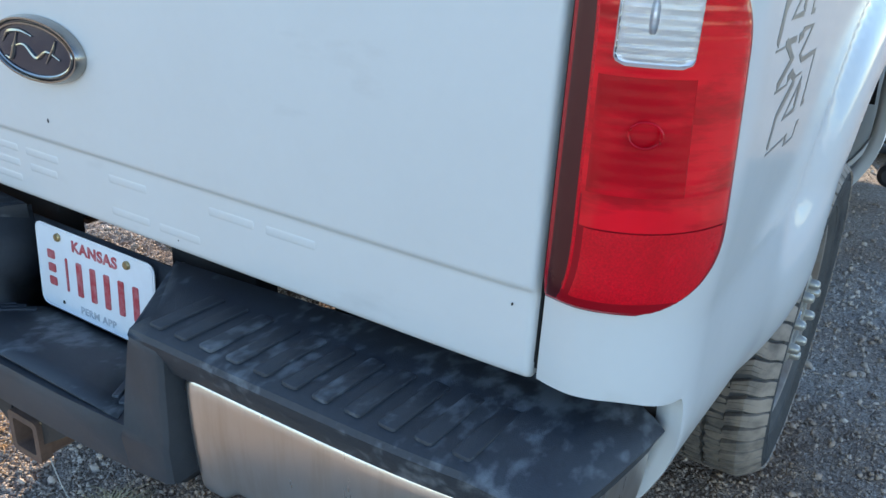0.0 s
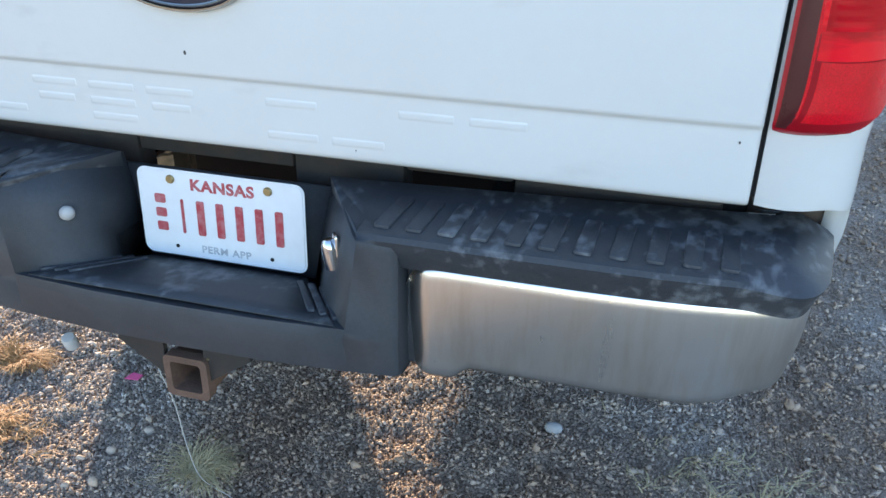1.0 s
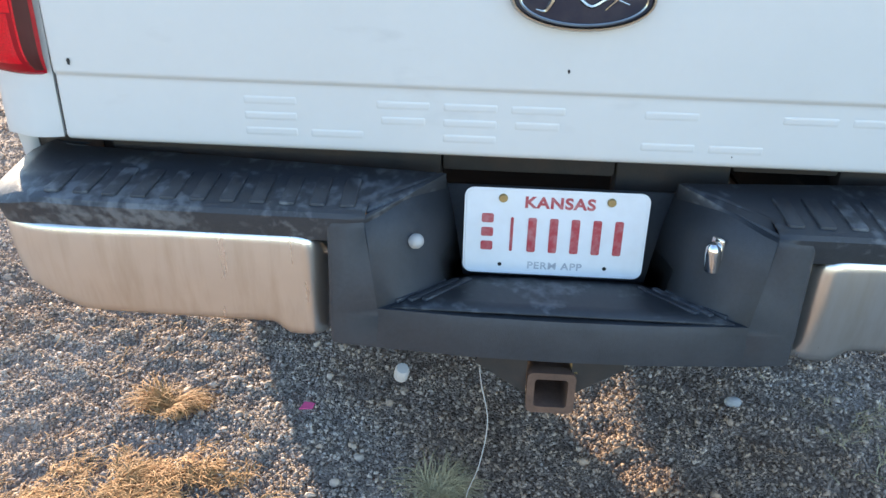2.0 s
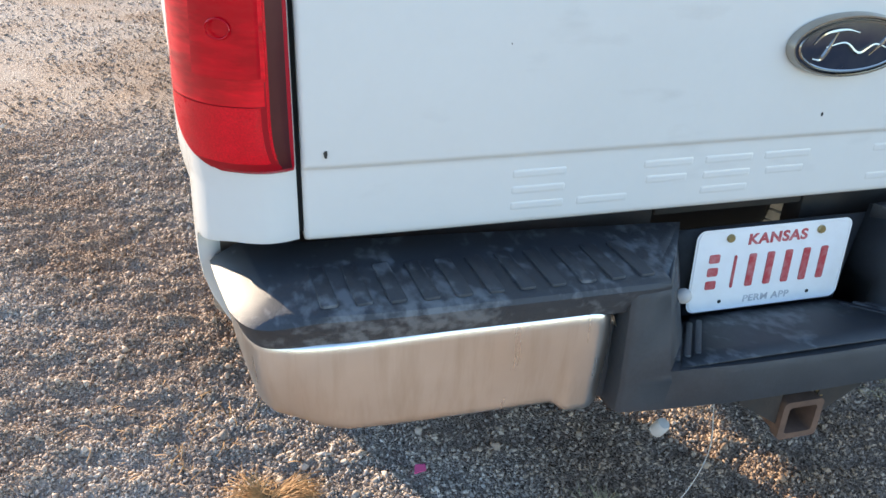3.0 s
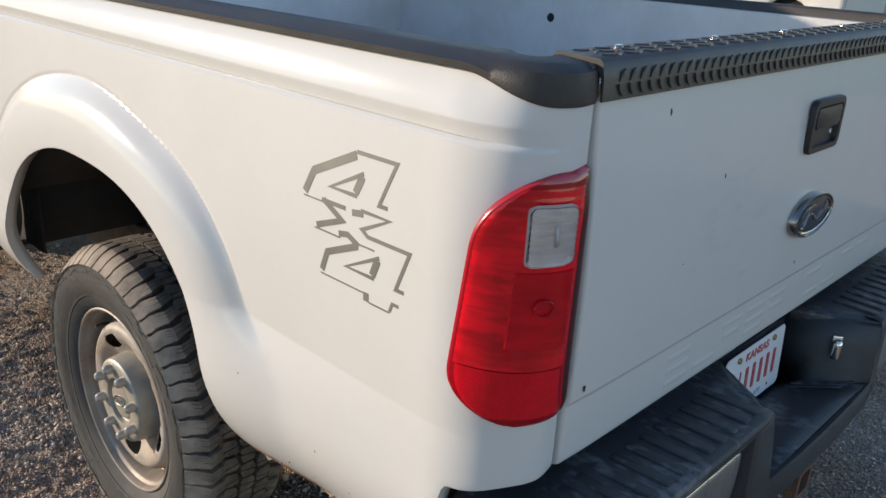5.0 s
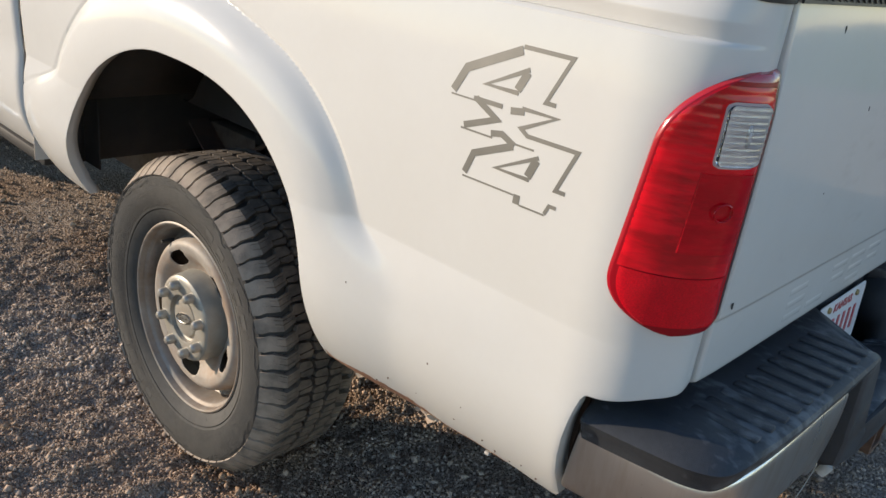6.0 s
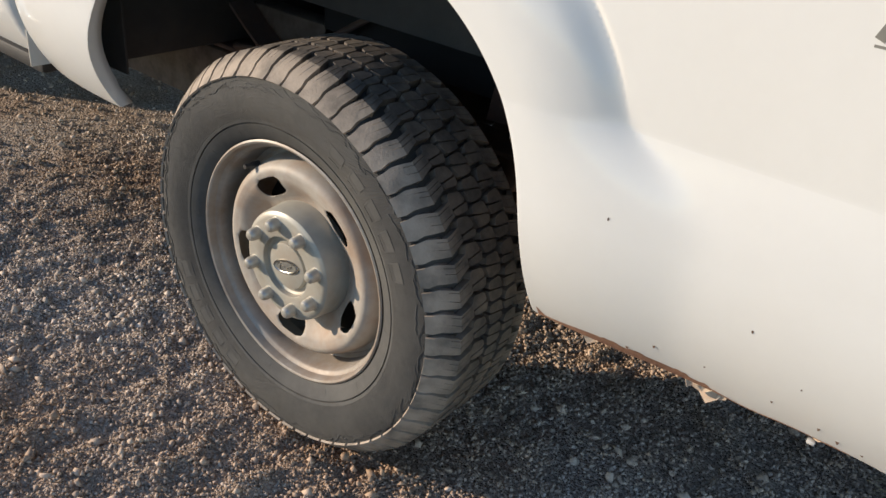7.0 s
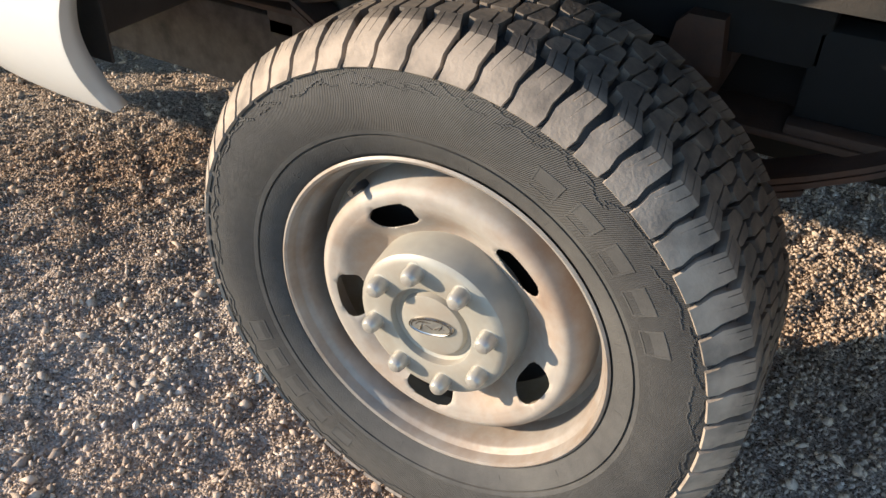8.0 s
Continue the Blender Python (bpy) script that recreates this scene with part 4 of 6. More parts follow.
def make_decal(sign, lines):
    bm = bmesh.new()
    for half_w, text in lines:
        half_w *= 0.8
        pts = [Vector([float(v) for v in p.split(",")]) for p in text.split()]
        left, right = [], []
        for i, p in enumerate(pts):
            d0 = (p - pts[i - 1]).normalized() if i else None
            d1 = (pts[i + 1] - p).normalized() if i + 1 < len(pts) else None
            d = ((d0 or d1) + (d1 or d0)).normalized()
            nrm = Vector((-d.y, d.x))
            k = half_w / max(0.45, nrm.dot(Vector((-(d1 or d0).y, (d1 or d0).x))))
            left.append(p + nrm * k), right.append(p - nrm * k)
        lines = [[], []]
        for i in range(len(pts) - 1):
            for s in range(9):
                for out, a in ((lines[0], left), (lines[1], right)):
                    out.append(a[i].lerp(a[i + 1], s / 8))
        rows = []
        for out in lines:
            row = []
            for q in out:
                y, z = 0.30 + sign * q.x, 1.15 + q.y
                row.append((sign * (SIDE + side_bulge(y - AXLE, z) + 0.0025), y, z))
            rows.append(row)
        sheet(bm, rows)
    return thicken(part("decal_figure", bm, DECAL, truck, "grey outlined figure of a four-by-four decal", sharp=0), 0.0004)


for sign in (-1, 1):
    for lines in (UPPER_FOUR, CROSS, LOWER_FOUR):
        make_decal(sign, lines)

# ---- rear bumper ----
PLAN = smooth_line([(0.30, -0.140, 0), (0.50, -0.139, 0), (0.69, -0.136, 0), (0.79, -0.129, 0), (0.845, -0.119, 0), (0.884, -0.100, 0), (0.906, -0.062, 0), (0.917, -0.008, 0), (0.926, 0.05, 0), (0.9305, 0.085, 0), (0.932, 0.098, 0)], 6)


def bumper_sweep(bm, sign, profile_of, start=0.0):
    """Sweeps a profile of (outward, z) along the bumper's plan from a width on."""
    rows = []
    for i, p in enumerate(PLAN):
        if p.x < start - 1e-6:
            continue
        d = (PLAN[min(i + 1, len(PLAN) - 1)] - PLAN[max(i - 1, 0)]).normalized()
        nx, ny = d.y, -d.x
        rows.append([(sign * (p.x + nx * o), p.y + ny * o, z) for o, z in profile_of(p)])
    return rows


def make_bumper_side(sign):
    # step pad with its skirt
    bm = bmesh.new()

    def skirt(p):
        # the top edge opens into a broad slope round the corner
        k = ease(0.79, 0.885, p.x)
        flat = [(-0.045, 0.767), (-0.012, 0.766), (-0.004, 0.763), (0.0, 0.756), (-0.003, 0.742), (-0.006, 0.735), (-0.016, 0.712), (-0.03, 0.706)]
        slope = [(-0.050, 0.771), (-0.044, 0.7695), (-0.007, 0.752), (0.003, 0.744), (0.001, 0.738), (-0.003, 0.733), (-0.012, 0.706), (-0.03, 0.700)]
        return [(a * (1 - k) + c * k, b * (1 - k) + d * k) for (a, b), (c, d) in zip(flat, slope)]

    rows = bumper_sweep(bm, sign, skirt)
    sheet(bm, rows)
    inner = [r[0] for r in rows]
    n = len(inner)
    front = [(sign * (0.19 + 0.66 * i / (n - 1)), 0.035 + 0.05 * i / (n - 1), 0.767 + 0.003 * i / (n - 1)) for i in range(n)]
    mid = [tuple((a[k] + b[k]) / 2 for k in range(3)) for a, b in zip(inner, front)]
    sheet(bm, [inner, mid, front])
    sheet(bm, [front, [(x, y + 0.004, 0.71) for x, y, z in front]])
    last = rows[-1]
    sheet(bm, [last, [(x - sign * 0.004, y + 0.005, z - 0.001) for x, y, z in last], [(x - sign * 0.012, y + 0.008, z - 0.004) for x, y, z in last], [(x - sign * 0.06, y + 0.009, z - 0.006) for x, y, z in last]])
    # end towards the middle
    sheet(bm, [[rows[0][0], rows[0][3], (sign * 0.30, -0.12, 0.70)], [front[0], front[0], (sign * 0.19, 0.039, 0.71)]])
    pad = thicken(part("step_pad", bm, PAD_PLASTIC, truck, "scuffed black plastic bumper step pad", sharp=38), 0.003)
    # raised ribs
    bm = bmesh.new()
    prism(bm, rounded(0.024, 0.108, 0.005, 3), -0.001, 0.0036, None, 0.0022)
    rib = part("tread_rib", bm, PAD_PLASTIC, pad, sharp=40)
    for i in range(11):
        x = 0.332 + 0.0455 * i
        y0 = -0.066 + 0.010 * ease(0.6, 0.85, x)
        m = pose(sign * x, y0, 0.7675, 0, 0, sign * -3)
        if i == 0:
            rib.matrix_basis = m
        else:
            share(rib, pad, m)
    # chrome face
    bm = bmesh.new()

    def face(p):
        k = ease(0.80, 0.93, p.x)
        end = max(0.0, (0.402 - p.x) / 0.0405) ** 2.2
        low = 0.553 + 0.025 * ease(0.76, 0.86, p.x) - 0.022 * ease(0.46, 0.425, p.x) + 0.01 * k
        e = min(1.0, max(0.0, (0.418 - p.x) / 0.0568))
        top = 0.723 + (-0.008 if sign < 0 else 0.004) * ease(0.6, 0.85, p.x) + 0.012 * ease(0.905, 0.94, p.x) - 0.05 * (1 - (1 - e * e) ** 0.5)
        o = -0.012 - 0.034 * min(1.0, end)
        return [(-0.05, top - 0.004), (-0.034, top), (o - 0.012, top), (o - 0.008, top - 0.0012), (o - 0.0035, top - 0.0045), (o - 0.0005, top - 0.009)] + [
            (o + 0.002 * math.sin(math.pi * t) - 0.014 * t ** 1.5, (top - 0.009) * (1 - t) + (low + 0.008) * t) for t in (0.08, 0.2, 0.4, 0.6, 0.8, 0.93, 1.0)] + [(o - 0.018, low + 0.002), (o - 0.03, low)]

    rows = bumper_sweep(bm, sign, face, 0.3615)
    rows = [[(x, y + 0.16 * max(0.0, 0.73 - z) * ease(0.0, 0.095, y), z) for x, y, z in r] for r in rows]
    sheet(bm, rows)
    end = rows[0]
    sheet(bm, [end, [(x, y + 0.035, z) for x, y, z in end]])
    last = rows[-1]
    sheet(bm, [last, [(x - sign * 0.003, y + 0.004, z) for x, y, z in last], [(x - sign * 0.008, y + 0.0055, z) for x, y, z in last], [(x - sign * 0.06, y + 0.006, z) for x, y, z in last]])
    thicken(part("chrome_face", bm, CHROME, truck, "dull dusty chrome bumper face", sharp=50), 0.0025)


# finer plan stations near the chrome's inner end
PLAN = [p for p in PLAN if p.x < 0.352] + [Vector((0.3565 + 0.005 * i, -0.1395 + 0.0003 * (i / 22), 0)) for i in range(1, 22)] + [p for p in PLAN if p.x > 0.468]
make_bumper_side(-1), make_bumper_side(1)

# middle of the bumper: pillars, slanted recess walls, lower step and apron
bm = bmesh.new()
for s in (-1, 1):
    rows = []
    for x, y, y2, z in ((0.302, -0.137, -0.136, 0.762), (0.30, -0.142, -0.139, 0.74), (0.282, -0.149, -0.142, 0.612), (0.28, -0.154, -0.144, 0.597), (0.285, -0.148, -0.14, 0.54), (0.285, -0.12, -0.12, 0.53)):
        rows.append([(s * x, y, z), (s * 0.350, y2, z), (s * 0.354, y2 + 0.002, z), (s * 0.358, y2 + 0.006, z), (s * 0.36, y2 + 0.045, z), (s * 0.43, y2 + 0.05, z)])
    sheet(bm, rows)
    sheet(bm, [[(s * 0.302, -0.137, 0.762), (s * 0.247, -0.053, 0.762), (s * 0.192, 0.045, 0.762)], [(s * 0.292, -0.145, 0.69), (s * 0.233, -0.06, 0.69), (s * 0.175, 0.038, 0.69)], [(s * 0.282, -0.149, 0.612), (s * 0.215, -0.07, 0.598), (s * 0.155, 0.032, 0.582)]])
xs = [-0.282, -0.215, -0.155, 0.155, 0.215, 0.282]
sheet(bm, [[(-0.282, -0.149, 0.612), (-0.14, -0.153, 0.608), (0, -0.154, 0.607), (0.14, -0.153, 0.608), (0.282, -0.149, 0.612)], [(-0.215, -0.07, 0.598), (-0.1, -0.07, 0.595), (0, -0.07, 0.594), (0.1, -0.07, 0.595), (0.215, -0.07, 0.598)], [(-0.155, 0.032, 0.582), (-0.07, 0.032, 0.58), (0, 0.032, 0.58), (0.07, 0.032, 0.58), (0.155, 0.032, 0.582)]])
sheet(bm, [[(-0.282, -0.149, 0.612), (-0.14, -0.153, 0.608), (0, -0.154, 0.607), (0.14, -0.153, 0.608), (0.282, -0.149, 0.612)], [(-0.28, -0.154, 0.598), (-0.14, -0.158, 0.595), (0, -0.159, 0.594), (0.14, -0.158, 0.595), (0.28, -0.154, 0.598)], [(-0.285, -0.148, 0.54), (-0.14, -0.15, 0.533), (0, -0.15, 0.531), (0.14, -0.15, 0.533), (0.285, -0.148, 0.54)], [(-0.285, -0.12, 0.53), (-0.14, -0.12, 0.526), (0, -0.12, 0.525), (0.14, -0.12, 0.526), (0.285, -0.12, 0.53)]])
sheet(bm, [[(-0.155, 0.032, 0.582), (0.155, 0.032, 0.582)], [(-0.19, 0.048, 0.745), (0.19, 0.048, 0.745)]])
step = thicken(part("centre_step", bm, PLASTIC, truck, "black plastic centre step with scuffed tread", sharp=40), 0.004, -1)
bm = bmesh.new()
floor_rows = [[(u * (0.262 - 0.12 * t), -0.143 + 0.168 * t, 0.6135 - 0.0008 * abs(u) - 0.0275 * t + 0.002 * (1 - abs(2 * t - 1))) for u in (-1, -0.5, 0, 0.5, 1)] for t in (0, 0.25, 0.5, 0.75, 1)]
sheet(bm, floor_rows)
thicken(part("step_tread", bm, PAD_PLASTIC, step, "scuffed tread of the centre step", sharp=40), 0.003)
bm = bmesh.new()
prism(bm, rounded(0.011, 0.13, 0.003, 3), -0.003, 0.0035, None, 0.0012)
rib = part("step_rib", bm, PAD_PLASTIC, step, sharp=40)
first_rib = True
for s in (-1, 1):
    for x in (0.178, 0.2, 0.222):
        along = Vector((-s * 0.54, 0.83, -0.137)).normalized()
        up = Vector((0, 0.165, 1)).normalized()
        side = along.cross(up).normalized()
        up = side.cross(along)
        y = -0.062 - 0.25 * (x - 0.2)
        m = Matrix.Translation((s * x, y, 0.6000 - 0.163 * (y + 0.062) + 0.0005)) @ Matrix((side, along, up)).transposed().to_4x4()
        if first_rib:
            rib.matrix_basis, first_rib = m, False
        else:
            share(rib, step, m)

# plate lamps on the recess walls
bm = bmesh.new()
revolve(bm, [(0.0, 0.020), (0.006, 0.019), (0.011, 0.014), (0.013, 0.004), (0.013, -0.028), (0.011, -0.03), (0.0, -0.03)], 16, Euler((radians(8), 0, 0)).to_matrix().to_4x4())
box(bm, -0.012, 0.012, 0.004, 0.012, -0.028, 0.026, 0.004)
part("plate_lamp", bm, POLISHED, truck, "small chrome number-plate lamp").matrix_basis = pose(0.232, -0.072, 0.695, 0, 0, -57)
bm = bmesh.new()
revolve(bm, [(0.0, 0.016), (0.006, 0.0145), (0.0105, 0.010), (0.0125, 0.003), (0.011, -0.004), (0.0, -0.006)], 18)
part("plate_lamp", bm, WIRE, truck, "small pale round number-plate lamp").matrix_basis = pose(-0.232, -0.068, 0.69, 60, 0, 57)

# ---- licence plate ----
bm = bmesh.new()
prism(bm, rounded(0.305, 0.155, 0.016, 6), -0.0008, 0.0008)
oval = rounded(0.297, 0.147, 0.013, 6)
tube(bm, [(x, y, 0.0008) for x, y in oval + oval[:1]], 0.0012, 5, False)
plate = part("licence_plate", bm, PLATE_WHITE, truck, "white metal licence plate with red characters")
plate.matrix_basis = Matrix.Translation((-MID, 0.0235, 0.6715)) @ Euler((radians(87.6), radians(0), 0)).to_matrix().to_4x4()


def plate_text(text, size, x, y, mat, bold=0.0, squeeze=1.0, name="plate_lettering"):
    c = bpy.data.curves.new(name, "FONT")
    c.body, c.size, c.align_x, c.align_y = text, size, "CENTER", "CENTER"
    c.extrude, c.offset, c.space_character = 0.0006, bold, 1.1
    tmp = new(name, c)
    me = bpy.data.meshes.new_from_object(tmp.evaluated_get(bpy.context.evaluated_depsgraph_get()))
    bpy.data.objects.remove(tmp)
    me.materials.clear()
    me.materials.append(mat)
    ob = new(name, me)
    ob.parent = plate
    ob.matrix_basis = pose(x, y, 0.0012) @ Matrix.Diagonal((squeeze, 1, 1, 1))
    return ob


plate_text("KANSAS", 0.027, 0.005, 0.0535, PLATE_RED, 0.0009, 1.1)
plate_text("PERM APP", 0.018, 0.004, -0.0605, PLATE_GREY, 0.0003, 1.1)
for x, w in ((-0.076, 0.005), (-0.042, 0.014), (-0.006, 0.014), (0.03, 0.014), (0.066, 0.014), (0.102, 0.014)):
    bm = bmesh.new()
    prism(bm, rounded(w, 0.062, 0.0028, 3), 0, 0.0016, Matrix.Translation((x + 0.004, -0.004, 0.0006)))
    part("number_bar", bm, PLATE_RED, plate, sharp=0)
for i in range(3):
    bm = bmesh.new()
    prism(bm, rounded(0.02, 0.016, 0.003, 3), 0, 0.0014, Matrix.Translation((-0.113, 0.024 - 0.025 * i, 0.0006)))
    part("prefix_bar", bm, PLATE_RED, plate, sharp=0)
for i, (x, y) in enumerate(((-0.089, 0.0605), (0.089, 0.0605), (-0.089, -0.0605), (0.089, -0.0605))):
    bm = bmesh.new()
    if y > 0:
        revolve(bm, [(0, 0.005), (0.006, 0.005), (0.0075, 0.003), (0.0075, 0.0)], 12)
        part("plate_bolt", bm, BRASS, plate, "dull brass bolt").matrix_basis = pose(x, y, 0.0008)
    else:
        revolve(bm, [(0, 0.0006), (0.0035, 0.0006), (0.0035, 0)], 12)
        part("plate_hole", bm, GAP, plate).matrix_basis = pose(x, y, 0.0008)

# ---- tow hitch ----
bm = bmesh.new()
outer, inner = rounded(0.078, 0.078, 0.010, 4), rounded(0.054, 0.054, 0.006, 4)
sheet(bm, [[(x, z, 0.0) for x, z in inner], [(x, z, 0.0) for x, z in outer], [(x * 1.0, z, 0.02) for x, z in outer], [(x * 0.9, z * 0.9, 0.021) for x, z in outer], [(x * 0.9, z * 0.9, 0.42) for x, z in outer]], closed=True)
sheet(bm, [[(x, z, 0.0) for x, z in inner], [(x, z, 0.38) for x, z in inner]], closed=True)
bm.faces.new([bm.verts.new((x, z, 0.38)) for x, z in inner])
hitch = part("hitch_receiver", bm, HITCH_RUST, truck, "rusty square tow hitch receiver tube", sharp=40)
hitch.matrix_basis = Matrix.Translation((-0.003, -0.136, 0.46)) @ Euler((radians(-90), 0, 0)).to_matrix().to_4x4()
bm = bmesh.new()
box(bm, -0.52, 0.52, 0.02, 0.10, 0.50, 0.575, 0.01)
for s in (-1, 1):
    prism(bm, [(-0.09, 0.0), (0.09, 0.0), (0.05, 0.07), (-0.05, 0.07)], -0.005, 0.005, pose(s * 0.045, 0.03, 0.47, 90, 0, 90))
    sheet(bm, [[(s * 0.035, -0.06, 0.44), (s * 0.035, 0.05, 0.44)], [(s * 0.12, 0.0, 0.52), (s * 0.12, 0.09, 0.52)], [(s * 0.12, 0.0, 0.526), (s * 0.12, 0.09, 0.526)], [(s * 0.035, -0.06, 0.448), (s * 0.035, 0.05, 0.448)]])
    prism(bm, [(0.02, 0.0), (0.10, 0.02), (0.10, 0.06), (0.02, 0.09)], -0.004, 0.004, pose(s * 0.06 - 0.06, -0.03, 0.503))
for s in (-1, 1):
    prism(bm, [(s * 0.036, -0.012), (s * 0.12, 0.045), (s * 0.115, 0.058), (s * 0.036, 0.058)], -0.005, 0.005, pose(-0.008, -0.122, 0.463, 90))
part("hitch_frame", bm, SILL_STEEL, truck, "rusty hitch cross tube and gussets", sharp=30)
bm = bmesh.new()
box(bm, -0.03, 0.03, -0.10, -0.05, 0.511, 0.519, 0.002)
tube(bm, [(0.02, -0.10, 0.52), (0.03, -0.12, 0.512), (0.035, -0.122, 0.495)], 0.006, 8)
part("safety_pin", bm, BRASS, truck, "bare hitch pin clip")

# trailer plug and hanging wire
bm = bmesh.new()
tube(bm, [(-0.24, 0.0, 0.53), (-0.243, -0.06, 0.515), (-0.246, -0.085, 0.49)], 0.006, 8)
part("plug_cable", bm, BLACK_STEEL, truck)
bm = bmesh.new()
revolve(bm, [(0, 0.008), (0.010, 0.007), (0.0125, 0.003), (0.012, -0.02), (0.0, -0.022)], 14)
part("trailer_plug", bm, WIRE, truck, "pale round trailer plug").matrix_basis = pose(-0.248, -0.105, 0.468, 25, 10, 0)
bm = bmesh.new()
box(bm, -0.30, -0.20, -0.06, 0.0, 0.49, 0.54, 0.008)
part("plug_bracket", bm, BLACK_STEEL, truck)
bm = bmesh.new()
tube(bm, smooth_line([(-0.115, -0.03, 0.53), (-0.118, -0.06, 0.44), (-0.10, -0.05, 0.33), (-0.11, -0.02, 0.2), (-0.13, 0.03, 0.08), (-0.125, 0.07, 0.012), (-0.07, 0.05, 0.01), (-0.03, -0.02, 0.012)], 6), 0.0012, 6)
part("hanging_wire", bm, WIRE, truck, "thin loose grey wire hanging to the ground")

# ---- chassis ----
for sign in (-1, 1):
    # rear length coloured near black, to put underbody shade on the rail
    bm = bmesh.new()
    for y0, y1, z0, z1 in ((0.12, 0.9, 0.60, 0.74), (0.9, 1.6, 0.68, 0.82)):
        box(bm, sign * 0.46 - 0.035, sign * 0.46 + 0.035, y0, y1 + 0.02, z0, z1, 0.008)
    part("rear_frame_rail", bm, GAP, truck, "steel frame rail over the axle, shade put into its colour", sharp=30)
    bm = bmesh.new()
    for y0, y1, z0, z1 in ((1.55, 1.85, 0.52, 0.72), (1.8, 5.4, 0.39, 0.56)):
        box(bm, sign * 0.46 - 0.035, sign * 0.46 + 0.035, y0, y1 + 0.02, z0, z1, 0.008)
    part("frame_rail", bm, FLANGE, truck, "dusty brown steel frame rail", sharp=30)
    bm = bmesh.new()
    leaf = [(sign * 0.54, AXLE + 0.62 * t, 0.47 + 0.25 * t * t) for t in [-1 + 0.1 * i for i in range(21)]]
    for k in range(4):
        pts = [p for p in leaf if abs(p[1] - AXLE) < 0.64 - 0.13 * k]
        sheet(bm, [[(x - 0.035, y, z - 0.012 * k) for x, y, z in pts], [(x + 0.035, y, z - 0.012 * k) for x, y, z in pts], [(x + 0.035, y, z - 0.012 * k + 0.009) for x, y, z in pts], [(x - 0.035, y, z - 0.012 * k + 0.009) for x, y, z in pts], [(x - 0.035, y, z - 0.012 * k) for x, y, z in pts]])
    part("leaf_spring", bm, RUSTY_STEEL, truck, "rusty leaf spring pack", sharp=30)
    bm = bmesh.new()
    tube(bm, [(sign * 0.46, AXLE - 0.12, 0.40), (sign * 0.44, AXLE - 0.22, 0.72)], [0.03, 0.026], 12)
    part("shock_absorber", bm, RUSTY_STEEL, truck)
    # wheel-well liner
    bm = bmesh.new()
    ring = [(AXLE + (0.6 if math.cos(a) > 0 else 0.575) * math.cos(a), 0.5 + 0.61 * math.sin(a) ** 0.8) for a in [math.pi * i / 20 for i in range(21)]]
    sheet(bm, [[(sign * (0.945 - 0.4 * max(0.0, 0.82 - max(z, 0.62))), y, max(z, 0.62 if y < AXLE else 0.84)) for y, z in ring], [(sign * 0.60, y, max(z, 0.60 if y < AXLE else 0.84)) for y, z in ring]])
    thicken(part("wheel_well", bm, BLACK_STEEL, truck, "dark wheel well"), 0.004)
    # dark plate added to close the view through the wheel well
    bm = bmesh.new()
    prism(bm, [(y, max(z, 0.80)) for y, z in ring], *sorted((sign * 0.597, sign * 0.607)), Matrix(((0, 0, 1, 0), (1, 0, 0, 0), (0, 1, 0, 0), (0, 0, 0, 1))))
    part("inner_fender", bm, BLACK_STEEL, truck, sharp=30)
    bm = bmesh.new()
    prism(bm, [(-0.04, -0.03), (0.045, -0.035), (0.035, 0.035), (0.02, 0.05), (-0.03, 0.05)], -0.035, 0.035, pose(sign * 0.49, AXLE - 0.18, 0.685, 90, 0, 90), 0.006)
    part("bump_stop", bm, RUSTY_STEEL, truck, "brown rusty bump stop", sharp=30)
    bm = bmesh.new()
    box(bm, *sorted((sign * 0.495, sign * 0.53)), 0.3, AXLE - 0.32, 0.598, 0.614, 0.004)
    box(bm, *sorted((sign * 0.425, sign * 0.53)), 0.3, 2.0, 0.585, 0.597, 0.003)
    part("rail_lip", bm, RUSTY_STEEL, truck, sharp=30)
    bm = bmesh.new()
    tube(bm, smooth_line([(sign * 0.56, AXLE + 0.62, 0.62), (sign * 0.55, AXLE + 0.40, 0.66), (sign * 0.52, AXLE + 0.16, 0.80), (sign * 0.5, AXLE - 0.05, 0.86)], 6), 0.008, 8)
    part("brake_line", bm, RUSTY_STEEL, truck)
bm = bmesh.new()
tube(bm, [(-0.72, AXLE, HUB_Z), (-0.2, AXLE, HUB_Z), (-0.12, AXLE, HUB_Z), (0.12, AXLE, HUB_Z), (0.2, AXLE, HUB_Z), (0.72, AXLE, HUB_Z)], [0.05, 0.05, 0.13, 0.13, 0.05, 0.05], 18)
part("rear_axle", bm, RUSTY_STEEL, truck, "dirty rear axle and differential")
bm = bmesh.new()
tube(bm, [(-0.72, FRONT_AXLE, HUB_Z), (0.72, FRONT_AXLE, HUB_Z)], 0.05, 12)
part("front_axle", bm, RUSTY_STEEL, truck)
for name, x, y0, y1, z0, z1 in (("cross_member", 0.43, 0.5, 0.58, 0.62, 0.72), ("cross_member", 0.43, 2.0, 2.1, 0.56, 0.66), ("gearbox", 0.35, 2.3, 4.6, 0.47, 0.6)):
    bm = bmesh.new()
    box(bm, -x, x, y0, y1, z0, z1, 0.008)
    part(name, bm, BLACK_STEEL, truck, sharp=30)
# dark panel added to hide the white cab back behind the wheel well
bm = bmesh.new()
box(bm, -0.87, 0.87, 1.95, 2.0, 0.60, 0.845, 0.008)
part("bed_cross_sill", bm, BLACK_STEEL, truck, "dark panel added under the bed to hide the cab back", sharp=30)
# dark box added to cover sunlit ground beyond the frame
bm = bmesh.new()
